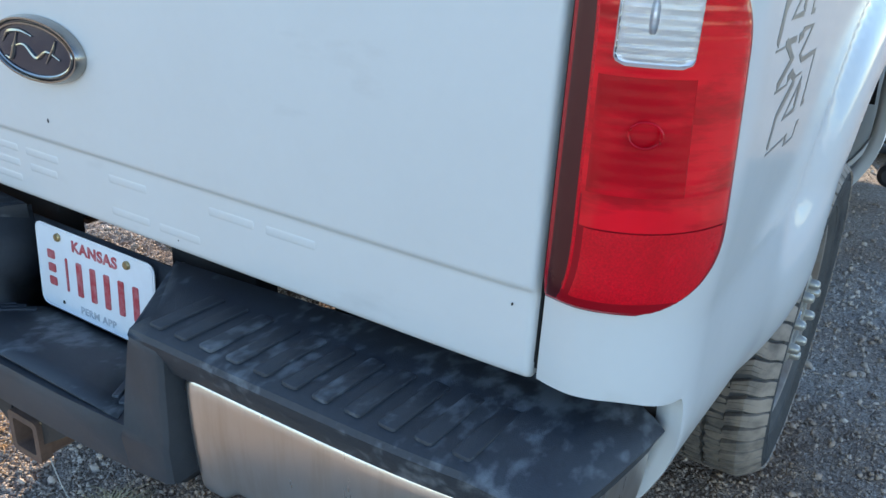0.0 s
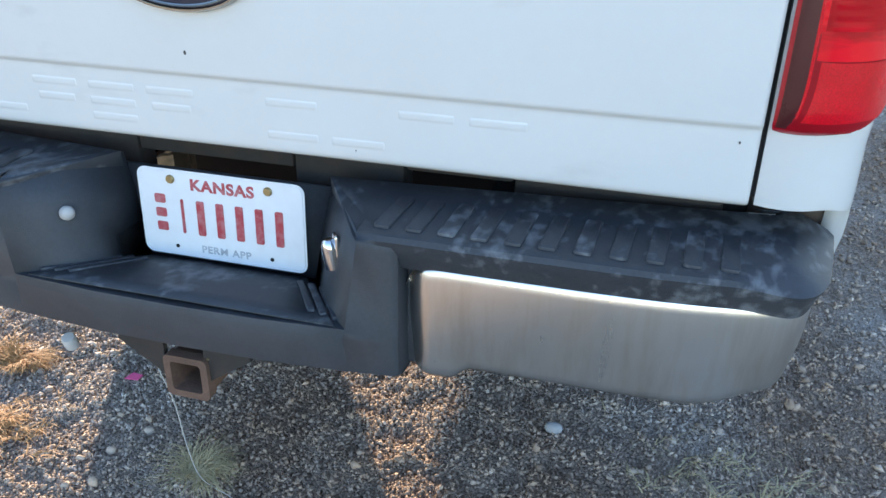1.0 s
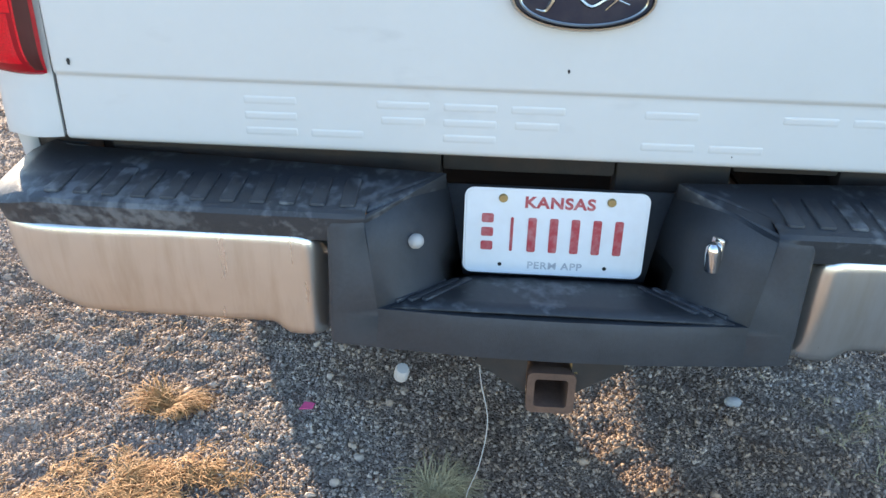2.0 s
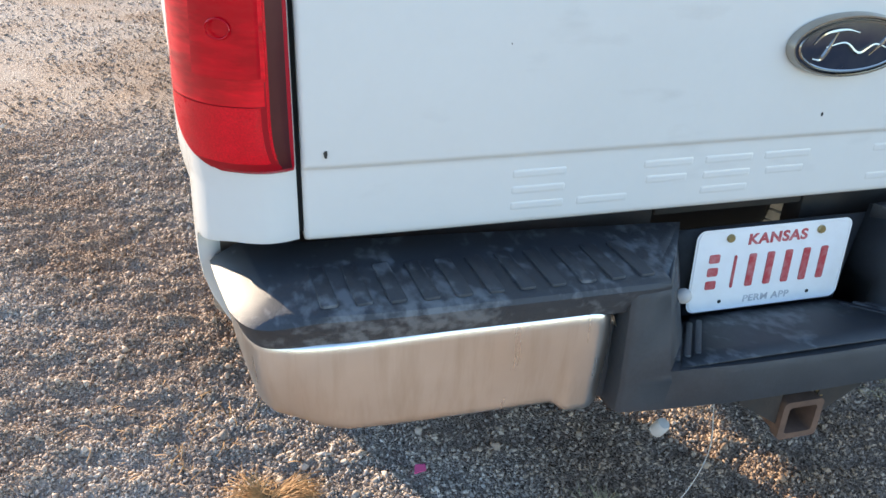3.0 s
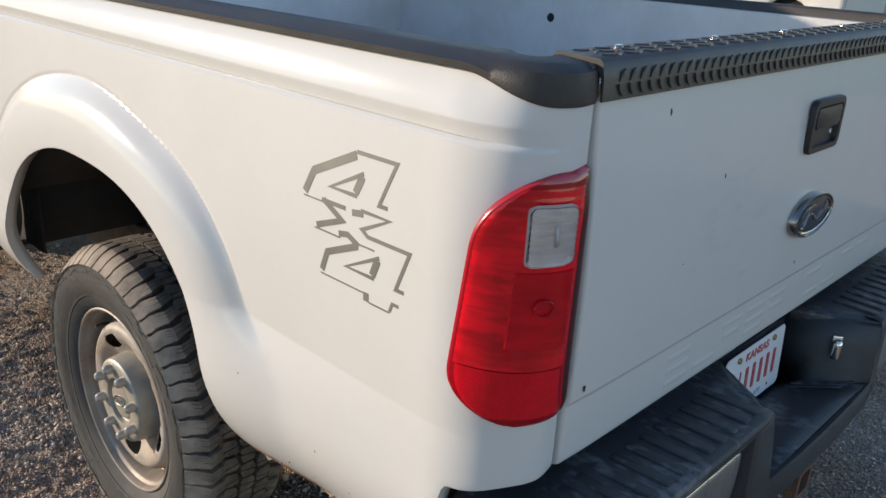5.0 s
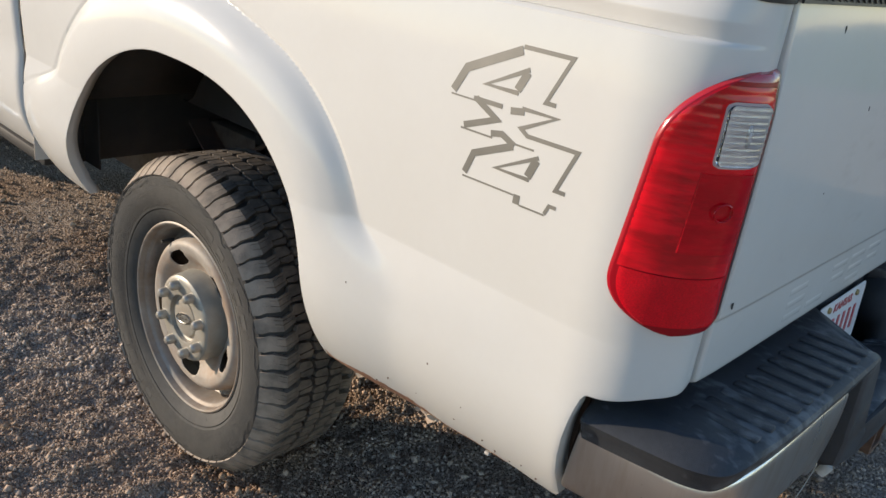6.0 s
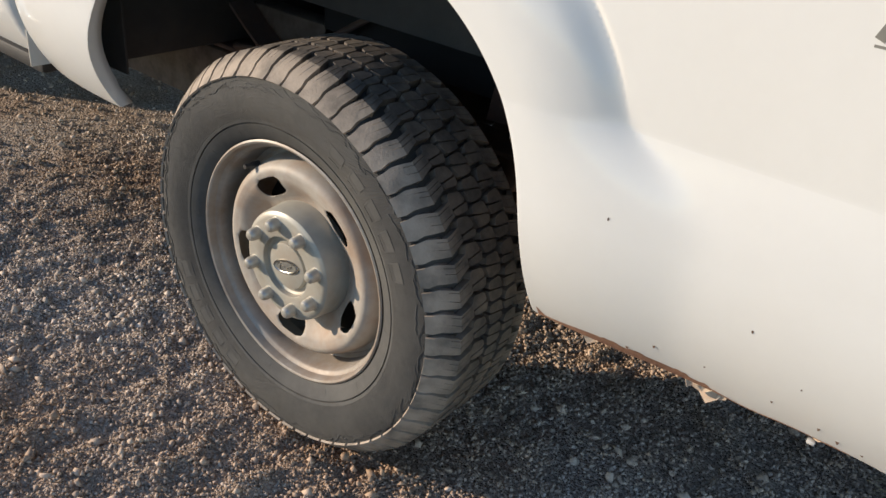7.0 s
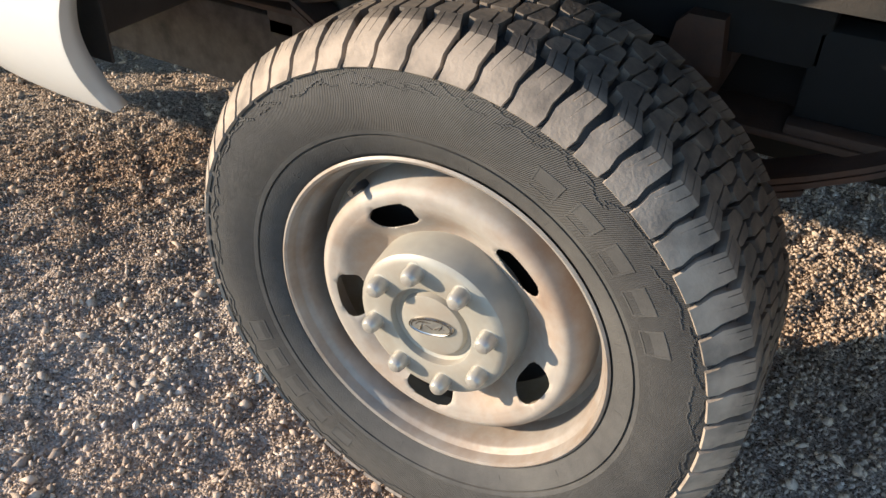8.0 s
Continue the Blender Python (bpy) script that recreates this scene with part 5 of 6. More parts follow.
box(bm, -0.38, 0.38, 0.50, 1.09, 0.46, 0.81, 0.05)
part("underbody_tray", bm, GAP, truck, sharp=30)
# dark box added where ground would show through behind the wheel
bm = bmesh.new()
box(bm, -0.37, 0.3, 1.42, 1.94, 0.40, 0.64, 0.05, 3)
part("fuel_tank", bm, BLACK_STEEL, truck, "dark box added under the bed to block the view through", sharp=40)
# dark sheet added below the bed floor to cut bounced light
bm = bmesh.new()
box(bm, -0.57, 0.57, 0.16, 2.12, 0.826, 0.834, 0.002)
part("underbody_panel", bm, BLACK_STEEL, truck, "dark panel added under the bed to cut bounced light", sharp=30)
# dark skins added inside the bed sides, again against bounced light
for sign in (-1, 1):
    for y0, y1 in ((0.2, 0.69), (1.86, 2.12)):
        bm = bmesh.new()
        box(bm, *sorted((sign * 0.575, sign * 0.86)), y0, y1, 0.826, 0.834, 0.002)
        box(bm, *sorted((sign * 0.858, sign * 0.864)), y0, y1, 0.60, 0.834, 0.002)
        part("bed_inner_skin", bm, BLACK_STEEL, truck, "dark skin added inside the bed side to cut bounced light", sharp=30)


# ---- wheels ----
TYRE_R, RIM_R = 0.417, 0.247
LUG_START = 75.0


def tyre_profile():
    side = []
    for r, w in ((RIM_R - 0.012, 0.098), (RIM_R + 0.001, 0.112), (RIM_R + 0.006, 0.118), (RIM_R + 0.0335, 0.1293), (RIM_R + 0.034, 0.1255), (RIM_R + 0.0362, 0.1255), (RIM_R + 0.0368, 0.130), (0.31, 0.139), (0.335, 0.142), (0.36, 0.140), (0.374, 0.1365), (0.377, 0.130), (0.388, 0.118), (0.395, 0.105), (0.4, 0.09)):
        side.append((r, w))
    return side + [(0.4015, 0.05), (0.4015, 0.0), (0.4015, -0.05)] + [(r, -w) for r, w in side[::-1]]


def flat_foot(bm):
    """The tyre's foot lies flat on the ground."""
    for v in bm.verts:
        if v.co.z < -HUB_Z + 0.001:
            v.co.z = -HUB_Z + 0.001 + 0.0


def ring_point(a, r, w):
    """A point on the wheel: angle from ahead over the top, radius, distance out."""
    if r > RIM_R + 0.01:
        r = RIM_R + 0.01 + (r - RIM_R - 0.01) * 0.945   # wall scaled down to fit the tyre's outline in the camera's view
    return Vector((w, r * math.cos(a), r * math.sin(a)))


def make_wheel_meshes():
    meshes = {}
    bm = bmesh.new()
    turns = 120
    sheet(bm, [[ring_point(2 * math.pi * i / turns, r, w) for i in range(turns)] for r, w in tyre_profile()], closed=True)
    flat_foot(bm)
    meshes["tyre"] = (bm, SIDEWALL, "dusty black all-terrain tyre")
    # tread blocks in five rows with zigzag edges
    bm = bmesh.new()
    count = 57
    pitch = 2 * math.pi / count
    rng = random.Random(5)

    def block(outline, top=TYRE_R, deep=0.016):
        """outline: (angle, width) corners."""
        def crown(w):
            return top - 0.5 * abs(w) ** 2.4
        # worn, rounded corners, each block a little smaller than its place
        n = len(outline)
        ma, mw = sum(a for a, w in outline) / n, sum(w for a, w in outline) / n
        outline = [(ma + (a - ma) * 0.89, mw + (w - mw) * 0.93) for a, w in outline]
        cut = []
        for k in range(n):
            p, q, r = outline[k - 1], outline[k], outline[(k + 1) % n]
            cut += [(q[0] + (o[0] - q[0]) * 0.16, q[1] + (o[1] - q[1]) * 0.16) for o in (p, r)]
        outline = cut
        up = [bm.verts.new(ring_point(a, crown(w), w)) for a, w in outline]
        ca, cw = sum(a for a, w in outline) / len(outline), sum(w for a, w in outline) / len(outline)
        low = [bm.verts.new(ring_point(ca + (a - ca) * 1.12, crown(w) - deep, cw + (w - cw) * 1.04)) for a, w in outline]
        bm.faces.new(up)
        n = len(up)
        for i in range(n):
            bm.faces.new((low[i], low[(i + 1) % n], up[(i + 1) % n], up[i]))

    def crown(w):
        return TYRE_R - 0.5 * abs(w) ** 2.4

    spread = [0.08, 0.055, 0.02, -0.02, -0.04, -0.05, -0.055]
    shoulder = [(0.062, None), (0.080, None), (0.095, None), (0.110, -0.009), (0.122, -0.0195), (0.133, -0.030), (0.1425, -0.040)]
    wiggle = [0.16, 0.02, -0.10, -0.02, 0.05, 0.0, 0.04]

    def lug(b, s, f0, f1):
        """A shoulder lug between two fractions of the pitch, over the rounded edge, with two short sipes."""
        top, low = [], []
        s1, s2 = f0 + 0.30 + 0.05 * rng.uniform(-1, 1), f0 + 0.58 + 0.05 * rng.uniform(-1, 1)
        deep1, deep2 = [0, 0.003, 0.004, 0, 0, 0, 0], [0, 0.004, 0.004, 0.001, 0, 0, 0]
        if rng.random() < 0.4:
            deep1, deep2 = deep2, deep1
        for k, (w, drop) in enumerate(shoulder):
            r = crown(w) if drop is None else crown(0.122) + drop
            deep = 0.015 if drop is None else max(0.003, 0.014 + drop * 0.26)
            pinch = 0.03 if k == 6 else 0.0
            jag = 0.03 * (k - 2)
            g0, g1 = f0 + spread[k], f1 - spread[k]
            fs = [g0 + pinch, s1 - 0.014 + jag, s1 + jag, s1 + 0.014 + jag, s2 - 0.014 + jag, s2 + jag, s2 + 0.014 + jag, g1 - pinch]
            cutd = [0, 0, deep1[k], 0, 0, deep2[k], 0, 0]
            turned = 0.0 if drop is None else 1.0
            top.append([ring_point(b + (f + wiggle[k]) * pitch, r - d * (1 - turned * 0.8), s * (w - d * turned)) for f, d in zip(fs, cutd)])
            dr, dw = (deep, 0) if drop is None else (0.003, deep)
            low.append([ring_point(b + (f + wiggle[k]) * pitch, r - dr, s * (w - dw)) for f in [fs[0] - 0.012] + fs[1:-1] + [fs[-1] + 0.012]])
        sheet(bm, top)
        edge = [p[0] for p in top] + top[-1][1:] + [p[-1] for p in top[-2::-1]] + top[0][-2:0:-1]
        under = [p[0] for p in low] + low[-1][1:] + [p[-1] for p in low[-2::-1]] + low[0][-2:0:-1]
        sheet(bm, [edge, under], closed=True)

    def split_block(outline, cut_at, lean):
        """A block parted by one narrow sipe across it."""
        a0, a1 = min(p[0] for p in outline), max(p[0] for p in outline)
        for lo, hi in ((-9, cut_at - 0.011), (cut_at + 0.011, 9)):
            pts = []
            n = len(outline)
            for k in range(n):
                p, q = outline[k], outline[(k + 1) % n]
                fp, fq = [(v[0] - a0) / (a1 - a0) + lean * v[1] for v in (p, q)]
                if lo <= fp <= hi:
                    pts.append(p)
                for lim in (lo, hi):
                    if (fp - lim) * (fq - lim) < 0:
                        t = (lim - fp) / (fq - fp)
                        pts.append((p[0] + (q[0] - p[0]) * t, p[1] + (q[1] - p[1]) * t))
            # crossings come in walking order on each edge only once per limit
            if len(pts) > 2:
                block(pts)

    for i in range(count):
        a = i * pitch
        for s in (1, -1):
            b = a + (0.0 if s > 0 else pitch * 0.37)
            j = 0.04 * rng.uniform(-1, 1)
            lug(b, s, 0.07 + j, 0.82)
            # inner row
            c = a + (0.28 if s > 0 else 0.78) * pitch + j * pitch
            inner = [(c - 0.02 * pitch, s * 0.0265), (c + 0.34 * pitch, s * 0.0225), (c + 0.84 * pitch, s * 0.031), (c + 0.93 * pitch, s * 0.061), (c + 0.50 * pitch, s * 0.0665), (c + 0.02 * pitch, s * 0.060)]
            split_block(inner, 0.5 + 0.08 * rng.uniform(-1, 1), s * 3.0)
        c = a + 0.55 * pitch
        split_block([(c - 0.04 * pitch, -0.018), (c + 0.34 * pitch, -0.0225), (c + 0.90 * pitch, -0.016), (c + 0.88 * pitch, 0.018), (c + 0.42 * pitch, 0.0215), (c - 0.08 * pitch, 0.015)], 0.5, -4.0)
    flat_foot(bm)
    meshes["tread"] = (bm, TREAD, "chunky dusty tread blocks")
    # raised sidewall marks: plain blocks and a serrated ring
    bm = bmesh.new()

    def wall_patch(a0, a1, r0, r1, lift=0.0009):
        def wall(r):
            pts = [(RIM_R + 0.010, 0.1195), (RIM_R + 0.038, 0.130), (0.31, 0.139), (0.335, 0.142), (0.36, 0.140), (0.374, 0.1365)]
            for (ra, wa), (rb, wb) in zip(pts, pts[1:]):
                if r <= rb:
                    return wa + (wb - wa) * (r - ra) / (rb - ra)
            return 0.1365
        n = 3
        rows = [[ring_point(a0 + (a1 - a0) * i / n, r, wall(r) + lift) for i in range(n + 1)] for r in (r0, (r0 + r1) / 2, r1)]
        base = [[ring_point(a0 + (a1 - a0) * i / n, r, wall(r) - 0.002) for i in range(n + 1)] for r in (r0, (r0 + r1) / 2, r1)]
        sheet(bm, rows)
        edge = rows[0] + [rows[1][-1]] + rows[2][::-1] + [rows[1][0]]
        under = base[0] + [base[1][-1]] + base[2][::-1] + [base[1][0]]
        sheet(bm, [edge, under], closed=True)

    def plain_block(a, wide, r0, r1):
        """A smooth raised block with a slightly higher border."""
        w = radians(wide)
        wall_patch(a - w, a, r0, r1, 0.0003)
        for b0, b1 in ((a - w, a - w * 0.93), (a - w * 0.07, a)):
            wall_patch(b0, b1, r0, r1, 0.0008)
        for q0, q1 in ((r0, r0 + 0.0022), (r1 - 0.0022, r1)):
            wall_patch(a - w * 0.93, a - w * 0.07, q0, q1, 0.0008)

    for start in (66, 246):
        for i in range(5):
            plain_block(radians(start - i * 9.8), 6.4, 0.303, 0.336)
    # wandering raised lines under the shoulder
    for i in range(84):
        a = radians(360 / 84 * i) + 0.04 * rng.random()
        r, drift = 0.351 + 0.017 * rng.random(), 0.0
        wide = rng.uniform(0.0009, 0.0022)
        for k in range(rng.randint(7, 13)):
            step = radians(rng.uniform(0.5, 0.9))
            drift = 0.6 * drift + rng.uniform(-0.0022, 0.0022)
            if not 0.349 < r + drift < 0.369:
                drift = -drift
            r = min(0.3695, max(0.348, r + drift))
            wall_patch(a, a + step, r, r + wide, 0.0013)
            a += step * 0.93
    for i in range(12):
        a = radians(30 * i + 20 + 7 * (i % 2))
        wall_patch(a, a + radians(0.35), RIM_R + 0.012, RIM_R + 0.032, 0.0008)
    meshes["sidewall_pattern"] = (bm, RUBBER, "raised pattern on the tyre wall")
    # rim and pressed disc with five oval openings
    bm = bmesh.new()
    n = 200
    prof = [(RIM_R - 0.014, -0.09), (RIM_R - 0.02, 0.06), (RIM_R - 0.012, 0.098), (RIM_R - 0.004, 0.110), (RIM_R + 0.001, 0.1165), (RIM_R - 0.0025, 0.1185), (RIM_R - 0.0065, 0.1165), (RIM_R - 0.0085, 0.111), (RIM_R - 0.010, 0.102), (RIM_R - 0.0125, 0.099), (RIM_R - 0.016, 0.097), (RIM_R - 0.0185, 0.093), (RIM_R - 0.0205, 0.075), (RIM_R - 0.023, 0.045), (0.216, 0.038)]
    sheet(bm, [[ring_point(2 * math.pi * i / n, r, w) for i in range(n)] for r, w in prof], closed=True)
    meshes["rim"] = (bm, RIM_STEEL, "dull grey steel rim, darkened for its barrel's shade, with a rusty bead edge")
    bm = bmesh.new()
    prof = [(0.216, 0.038), (0.208, 0.044), (0.2035, 0.068), (0.196, 0.089), (0.188, 0.096), (0.18, 0.098), (0.172, 0.095)]
    sheet(bm, [[ring_point(2 * math.pi * i / n, r, w) for i in range(n)] for r, w in prof], closed=True)
    face = [0.172 - 0.0022 * k for k in range(32)]

    def dish(r, a):
        t = (0.172 - r) / 0.07
        w = 0.095 - 0.030 * ease(0, 0.9, t)
        return w + 0.004 * math.cos(5 * (a - radians(48))) * math.sin(math.pi * min(1, t))

    def hole_edge(r, a):
        """Below one inside an opening."""
        d = (a - radians(48)) % radians(72)
        d = min(d, radians(72) - d) * 0.154
        return (abs(d / 0.037) ** 2.6 + abs((r - 0.153) / 0.0205) ** 2.6) ** (1 / 2.6)

    grid = [[bm.verts.new(ring_point(2 * math.pi * i / n, r, dish(r, 2 * math.pi * i / n))) for i in range(n)] for r in face]
    inside = set()
    for k, r in enumerate(face):
        for i in range(n):
            if hole_edge(r, 2 * math.pi * i / n) < 1:
                inside.add((k, i))
    # corners of openings are drawn onto the oval's edge
    moved = {}
    for k, i in inside:
        near_edge = any((k + dk, (i + di) % n) not in inside for dk in (-1, 0, 1) for di in (-1, 0, 1))
        if near_edge:
            a, r = 2 * math.pi * i / n, face[k]
            h = max(0.2, hole_edge(r, a))
            d = (a - radians(48) + radians(36)) % radians(72) - radians(36)
            mid = a - d
            a2, r2 = mid + d / h, 0.153 + (r - 0.153) / h
            grid[k][i].co = ring_point(a2, r2, dish(r2, a2) - 0.002)
            moved[(k, i)] = True
    for k in range(len(face) - 1):
        for i in range(n):
            q = [(k, i), (k, (i + 1) % n), (k + 1, (i + 1) % n), (k + 1, i)]
            if all(c in inside for c in q):
                continue
            bm.faces.new([grid[a][b] for a, b in q])
    loose = [v for v in bm.verts if not v.link_faces]
    bmesh.ops.delete(bm, geom=loose, context="VERTS")
    meshes["wheel"] = (bm, STEEL_WHEEL, "dusty grey-tan painted steel wheel")
    # centre cap
    bm = bmesh.new()
    cap = [(0.118, 0.055), (0.117, 0.075), (0.1135, 0.108), (0.111, 0.1165), (0.106, 0.1205), (0.099, 0.122), (0.065, 0.1225), (0.062, 0.1215), (0.0605, 0.111), (0.056, 0.1085), (0.050, 0.1095), (0.047, 0.1165), (0.044, 0.1175), (0.0, 0.118)]
    sheet(bm, [[ring_point(2 * math.pi * i / 72, r, w) for i in range(72)] for r, w in cap], closed=True)
    meshes["hub_cap"] = (bm, CAP_METAL, "dusty silver plastic hub cap")
    bm = bmesh.new()
    for r, w in ((0.0, 0.022),):
        revolve(bm, [(0.0145, -0.004), (0.0142, 0.0006), (0.0128, 0.0012), (0.0126, 0.013), (0.0112, 0.0195), (0.008, 0.0232), (0.004, 0.0246), (0.0, 0.0249)], 16)
    meshes["lug_nut"] = (bm, NUT_METAL, "")
    bm = bmesh.new()
    tube(bm, [(0, 0, 0), (0.012, 0, 0.002), (0.024, 0, 0.002), (0.034, 0, 0.002)], [0.006, 0.0055, 0.0045, 0.0045], 10)
    meshes["valve_stem"] = (bm, BLACK_STEEL, "black rubber valve stem")
    # dark drum behind the disc
    bm = bmesh.new()
    sheet(bm, [[ring_point(2 * math.pi * i / 40, r, w) for i in range(40)] for r, w in ((0.0, 0.02), (0.17, 0.02), (0.175, 0.012), (0.175, -0.06), (0.0, -0.06))], closed=True)
    meshes["brake_drum"] = (bm, BLACK_STEEL, "")
    return meshes


first = {}


def make_wheel(sign, y, mid_w):
    """One wheel; later ones share the first one's meshes."""
    if not first:
        made = make_wheel_meshes()
        base = part("wheel", *made["wheel"][:2], truck, made["wheel"][2], sharp=40)
        first["wheel"] = base.data
        for key in ("rim", "tyre", "tread", "sidewall_pattern", "hub_cap", "lug_nut", "valve_stem", "brake_drum"):
            bm, mat, label = made[key]
            ob = part(key, bm, mat, base, label, sharp=(30 if key != "tread" else 25), weld=key in ("rim", "tyre", "hub_cap", "lug_nut"))
            if key == "sidewall_pattern":
                tagged(ob, kind="stuff")
            first[key] = (ob.data, label)
            if key == "lug_nut" or key == "valve_stem":
                bpy.data.objects.remove(ob)
    else:
        base = new("wheel", first["wheel"])
        base.parent = truck
        base["label"] = "dusty grey-tan painted steel wheel"
        for key in ("rim", "tyre", "tread", "sidewall_pattern", "hub_cap", "brake_drum"):
            ob = new(key, first[key][0])
            ob.parent = base
            if key == "sidewall_pattern":
                tagged(ob, kind="stuff")
            if first[key][1]:
                ob["label"] = first[key][1]
    turn = Matrix.Identity(4) if sign > 0 else Euler((0, 0, math.pi)).to_matrix().to_4x4()
    base.matrix_basis = Matrix.Translation((sign * mid_w, y, HUB_Z)) @ turn
    for i in range(8):
        a = radians(LUG_START + 45 * i)
        a = a if sign > 0 else math.pi - a
        ob = new("lug_nut", first["lug_nut"][0])
        ob.parent = base
        ob.matrix_basis = Matrix.Translation(ring_point(a, 0.0885, 0.1215)) @ Euler((0, radians(90), 0)).to_matrix().to_4x4()
    a = radians(51) if sign > 0 else math.pi - radians(51)
    ob = new("valve_stem", first["valve_stem"][0])
    ob.parent = base
    ob["label"] = "black rubber valve stem"
    ob.matrix_basis = Matrix.Translation(ring_point(a, 0.204, 0.075))
    return base


for sign in (-1, 1):
    wheel = make_wheel(sign, AXLE, 0.822)
    make_emblem(0.036, 0.015, 0.003, wheel, Matrix.Translation((0.1178, 0, 0)) @ Euler((radians(90), 0, radians(90))).to_matrix().to_4x4() @ Matrix.Rotation(radians(16), 4, "Z"), HUB_FIELD, "worn grey oval emblem field")
for sign in (-1, 1):
    make_wheel(sign, FRONT_AXLE, 0.838)

# rusty flakes and the bent tab under the bed side
def lower_edge(y):
    return 0.557 - 0.013 * ease(0.7, 0.4, y) - 0.013 * ease(0.3, 0.15, y) + 0.006 * noise.noise(Vector((y * 14, 3, 0))) * ease(0.7, 0.6, y)


def edge_point(y, z, lift):
    return (-(SIDE + side_bulge(y - AXLE, z, 0.2 + 0.8 * ease(0.08, 0.5, y)) + lift), y, z)


bm = bmesh.new()
rows = [[], [], []]
for i in range(180):
    y = 0.705 - 0.0025 * i
    h = 0.0012 + 0.0028 * ease(0.4, 0.44, y) + 0.011 * ease(0.43, 0.5, y) * ease(0.70, 0.6, y) + (0.002 + 0.010 * ease(0.4, 0.44, y)) * max(0.0, noise.noise(Vector((y * 30, 7, 0))) + 0.35 * noise.noise(Vector((y * 110, 2, 0)))) + 0.012 * ease(0.69, 0.705, y)
    for row, t in zip(rows, (0, 0.5, 1)):
        row.append(edge_point(y, lower_edge(y) + h * t - 0.001, 0.0034 - 0.0006 * t))
sheet(bm, rows)
part("rust_edge", bm, RUST, truck, "rusty flaking lower edge of the bed side", sharp=0)
rng = random.Random(23)
for k, (y, size) in enumerate(((0.447, 0.030), (0.432, 0.018), (0.47, 0.014), (0.615, 0.016), (0.30, 0.012))):
    bm = bmesh.new()
    ring = [(size * (0.5 + 0.6 * rng.random()) * math.cos(t), size * (0.35 + 0.5 * rng.random()) * math.sin(t)) for t in [0.2 + 0.9 * i for i in range(7)]]
    centre = bm.verts.new((0, 0, size * 0.25))
    vs = [bm.verts.new((u, v, size * rng.uniform(-0.25, 0.25))) for u, v in ring]
    for i in range(7):
        bm.faces.new((centre, vs[i], vs[(i + 1) % 7]))
    x, y, z = edge_point(y, lower_edge(y), -0.004)
    flap = thicken(part("paint_flake", bm, FLAKE, truck, "bent flake of peeling paint", sharp=0), 0.001)
    flap.matrix_basis = pose(x, y, z - size * 0.25, rng.uniform(50, 120), rng.uniform(-30, 30), 90 + rng.uniform(-35, 35))
for y, z, r in ((0.52, 0.60, 0.002), (0.40, 0.70, 0.0016), (0.60, 0.78, 0.0014), (0.36, 0.59, 0.002), (0.56, 0.572, 0.0025), (0.30, 0.575, 0.002), (0.275, 0.563, 0.0025), (0.245, 0.556, 0.002), (0.215, 0.57, 0.0015), (0.19, 0.552, 0.0025), (0.33, 0.64, 0.0012), (0.45, 0.60, 0.0012)):
    bm = bmesh.new()
    bm.faces.new([bm.verts.new((r * (0.6 + 0.8 * rng.random()) * math.cos(t), 1.8 * r * (0.6 + 0.8 * rng.random()) * math.sin(t), 0)) for t in [1.05 * i for i in range(6)]])
    chip = thicken(part("paint_chip", bm, RUSTY_STEEL, truck, sharp=0), 0.0004)
    chip.matrix_basis = Matrix.Translation(edge_point(y, z, 0.0024)) @ Euler((radians(90), 0, radians(-90))).to_matrix().to_4x4()
bm = bmesh.new()
box(bm, -0.872, -0.864, 0.299, 0.31, 0.527, 0.534, 0.002)
part("edge_clip", bm, WIRE, truck)


# ---- cab, fenders and bonnet ----
def make_cab_side(sign):
    bm = bmesh.new()
    cols = []
    for i in range(30):
        y = 2.16 + i * (FRONT_AXLE - 0.54 - 2.16) / 30
        cols.append((y, 0.53))
    for i in range(41):
        dy = -0.54 * math.cos(math.pi * i / 40)
        cols.append((FRONT_AXLE + dy, arch_line(-dy) + 0.01))
    for i in range(1, 8):
        cols.append((FRONT_AXLE + 0.54 + i * 0.05, 0.6))
    rows = []
    for y, low in cols:
        top = 1.36 - 0.04 * ease(3.9, 5.7, y)
        rows.append([(sign * (SIDE + side_bulge(FRONT_AXLE - y, low + (top - low) * j / 30, 0.6) - 0.16 * ease(5.35, 5.75, y)), y, low + (top - low) * j / 30) for j in range(31)])
    sheet(bm, rows)
    return thicken(part("cab_side", bm, PAINT, truck, "white cab side, doors and front fender", sharp=40), 0.006)


make_cab_side(-1), make_cab_side(1)
bm = bmesh.new()
hood = [(5.75, 1.22), (5.6, 1.30), (5.0, 1.34), (4.3, 1.37)]
sheet(bm, [[(w * (0.78 if y > 5.65 else 0.93), y, z + 0.03 * (1 - w * w)) for w in [-1 + 0.2 * i for i in range(11)]] for y, z in hood])
thicken(part("bonnet", bm, PAINT, truck, "white bonnet", sharp=40), 0.006)
bm = bmesh.new()
box(bm, -0.8, 0.8, 5.68, 5.76, 0.75, 1.24, 0.03)
part("grille", bm, BLACK_STEEL, truck, sharp=30)
bm = bmesh.new()
box(bm, -0.98, 0.98, 5.62, 5.86, 0.47, 0.74, 0.05, 3)
part("front_bumper", bm, CHROME, truck, "chrome front bumper", sharp=40)
bm = bmesh.new()
stations = [(2.17, 1.36, 0.92), (2.22, 1.62, 0.87), (2.30, 1.93, 0.74), (2.5, 1.985, 0.70), (3.3, 1.99, 0.70), (3.62, 1.93, 0.71), (3.95, 1.68, 0.82), (4.3, 1.37, 0.90)]
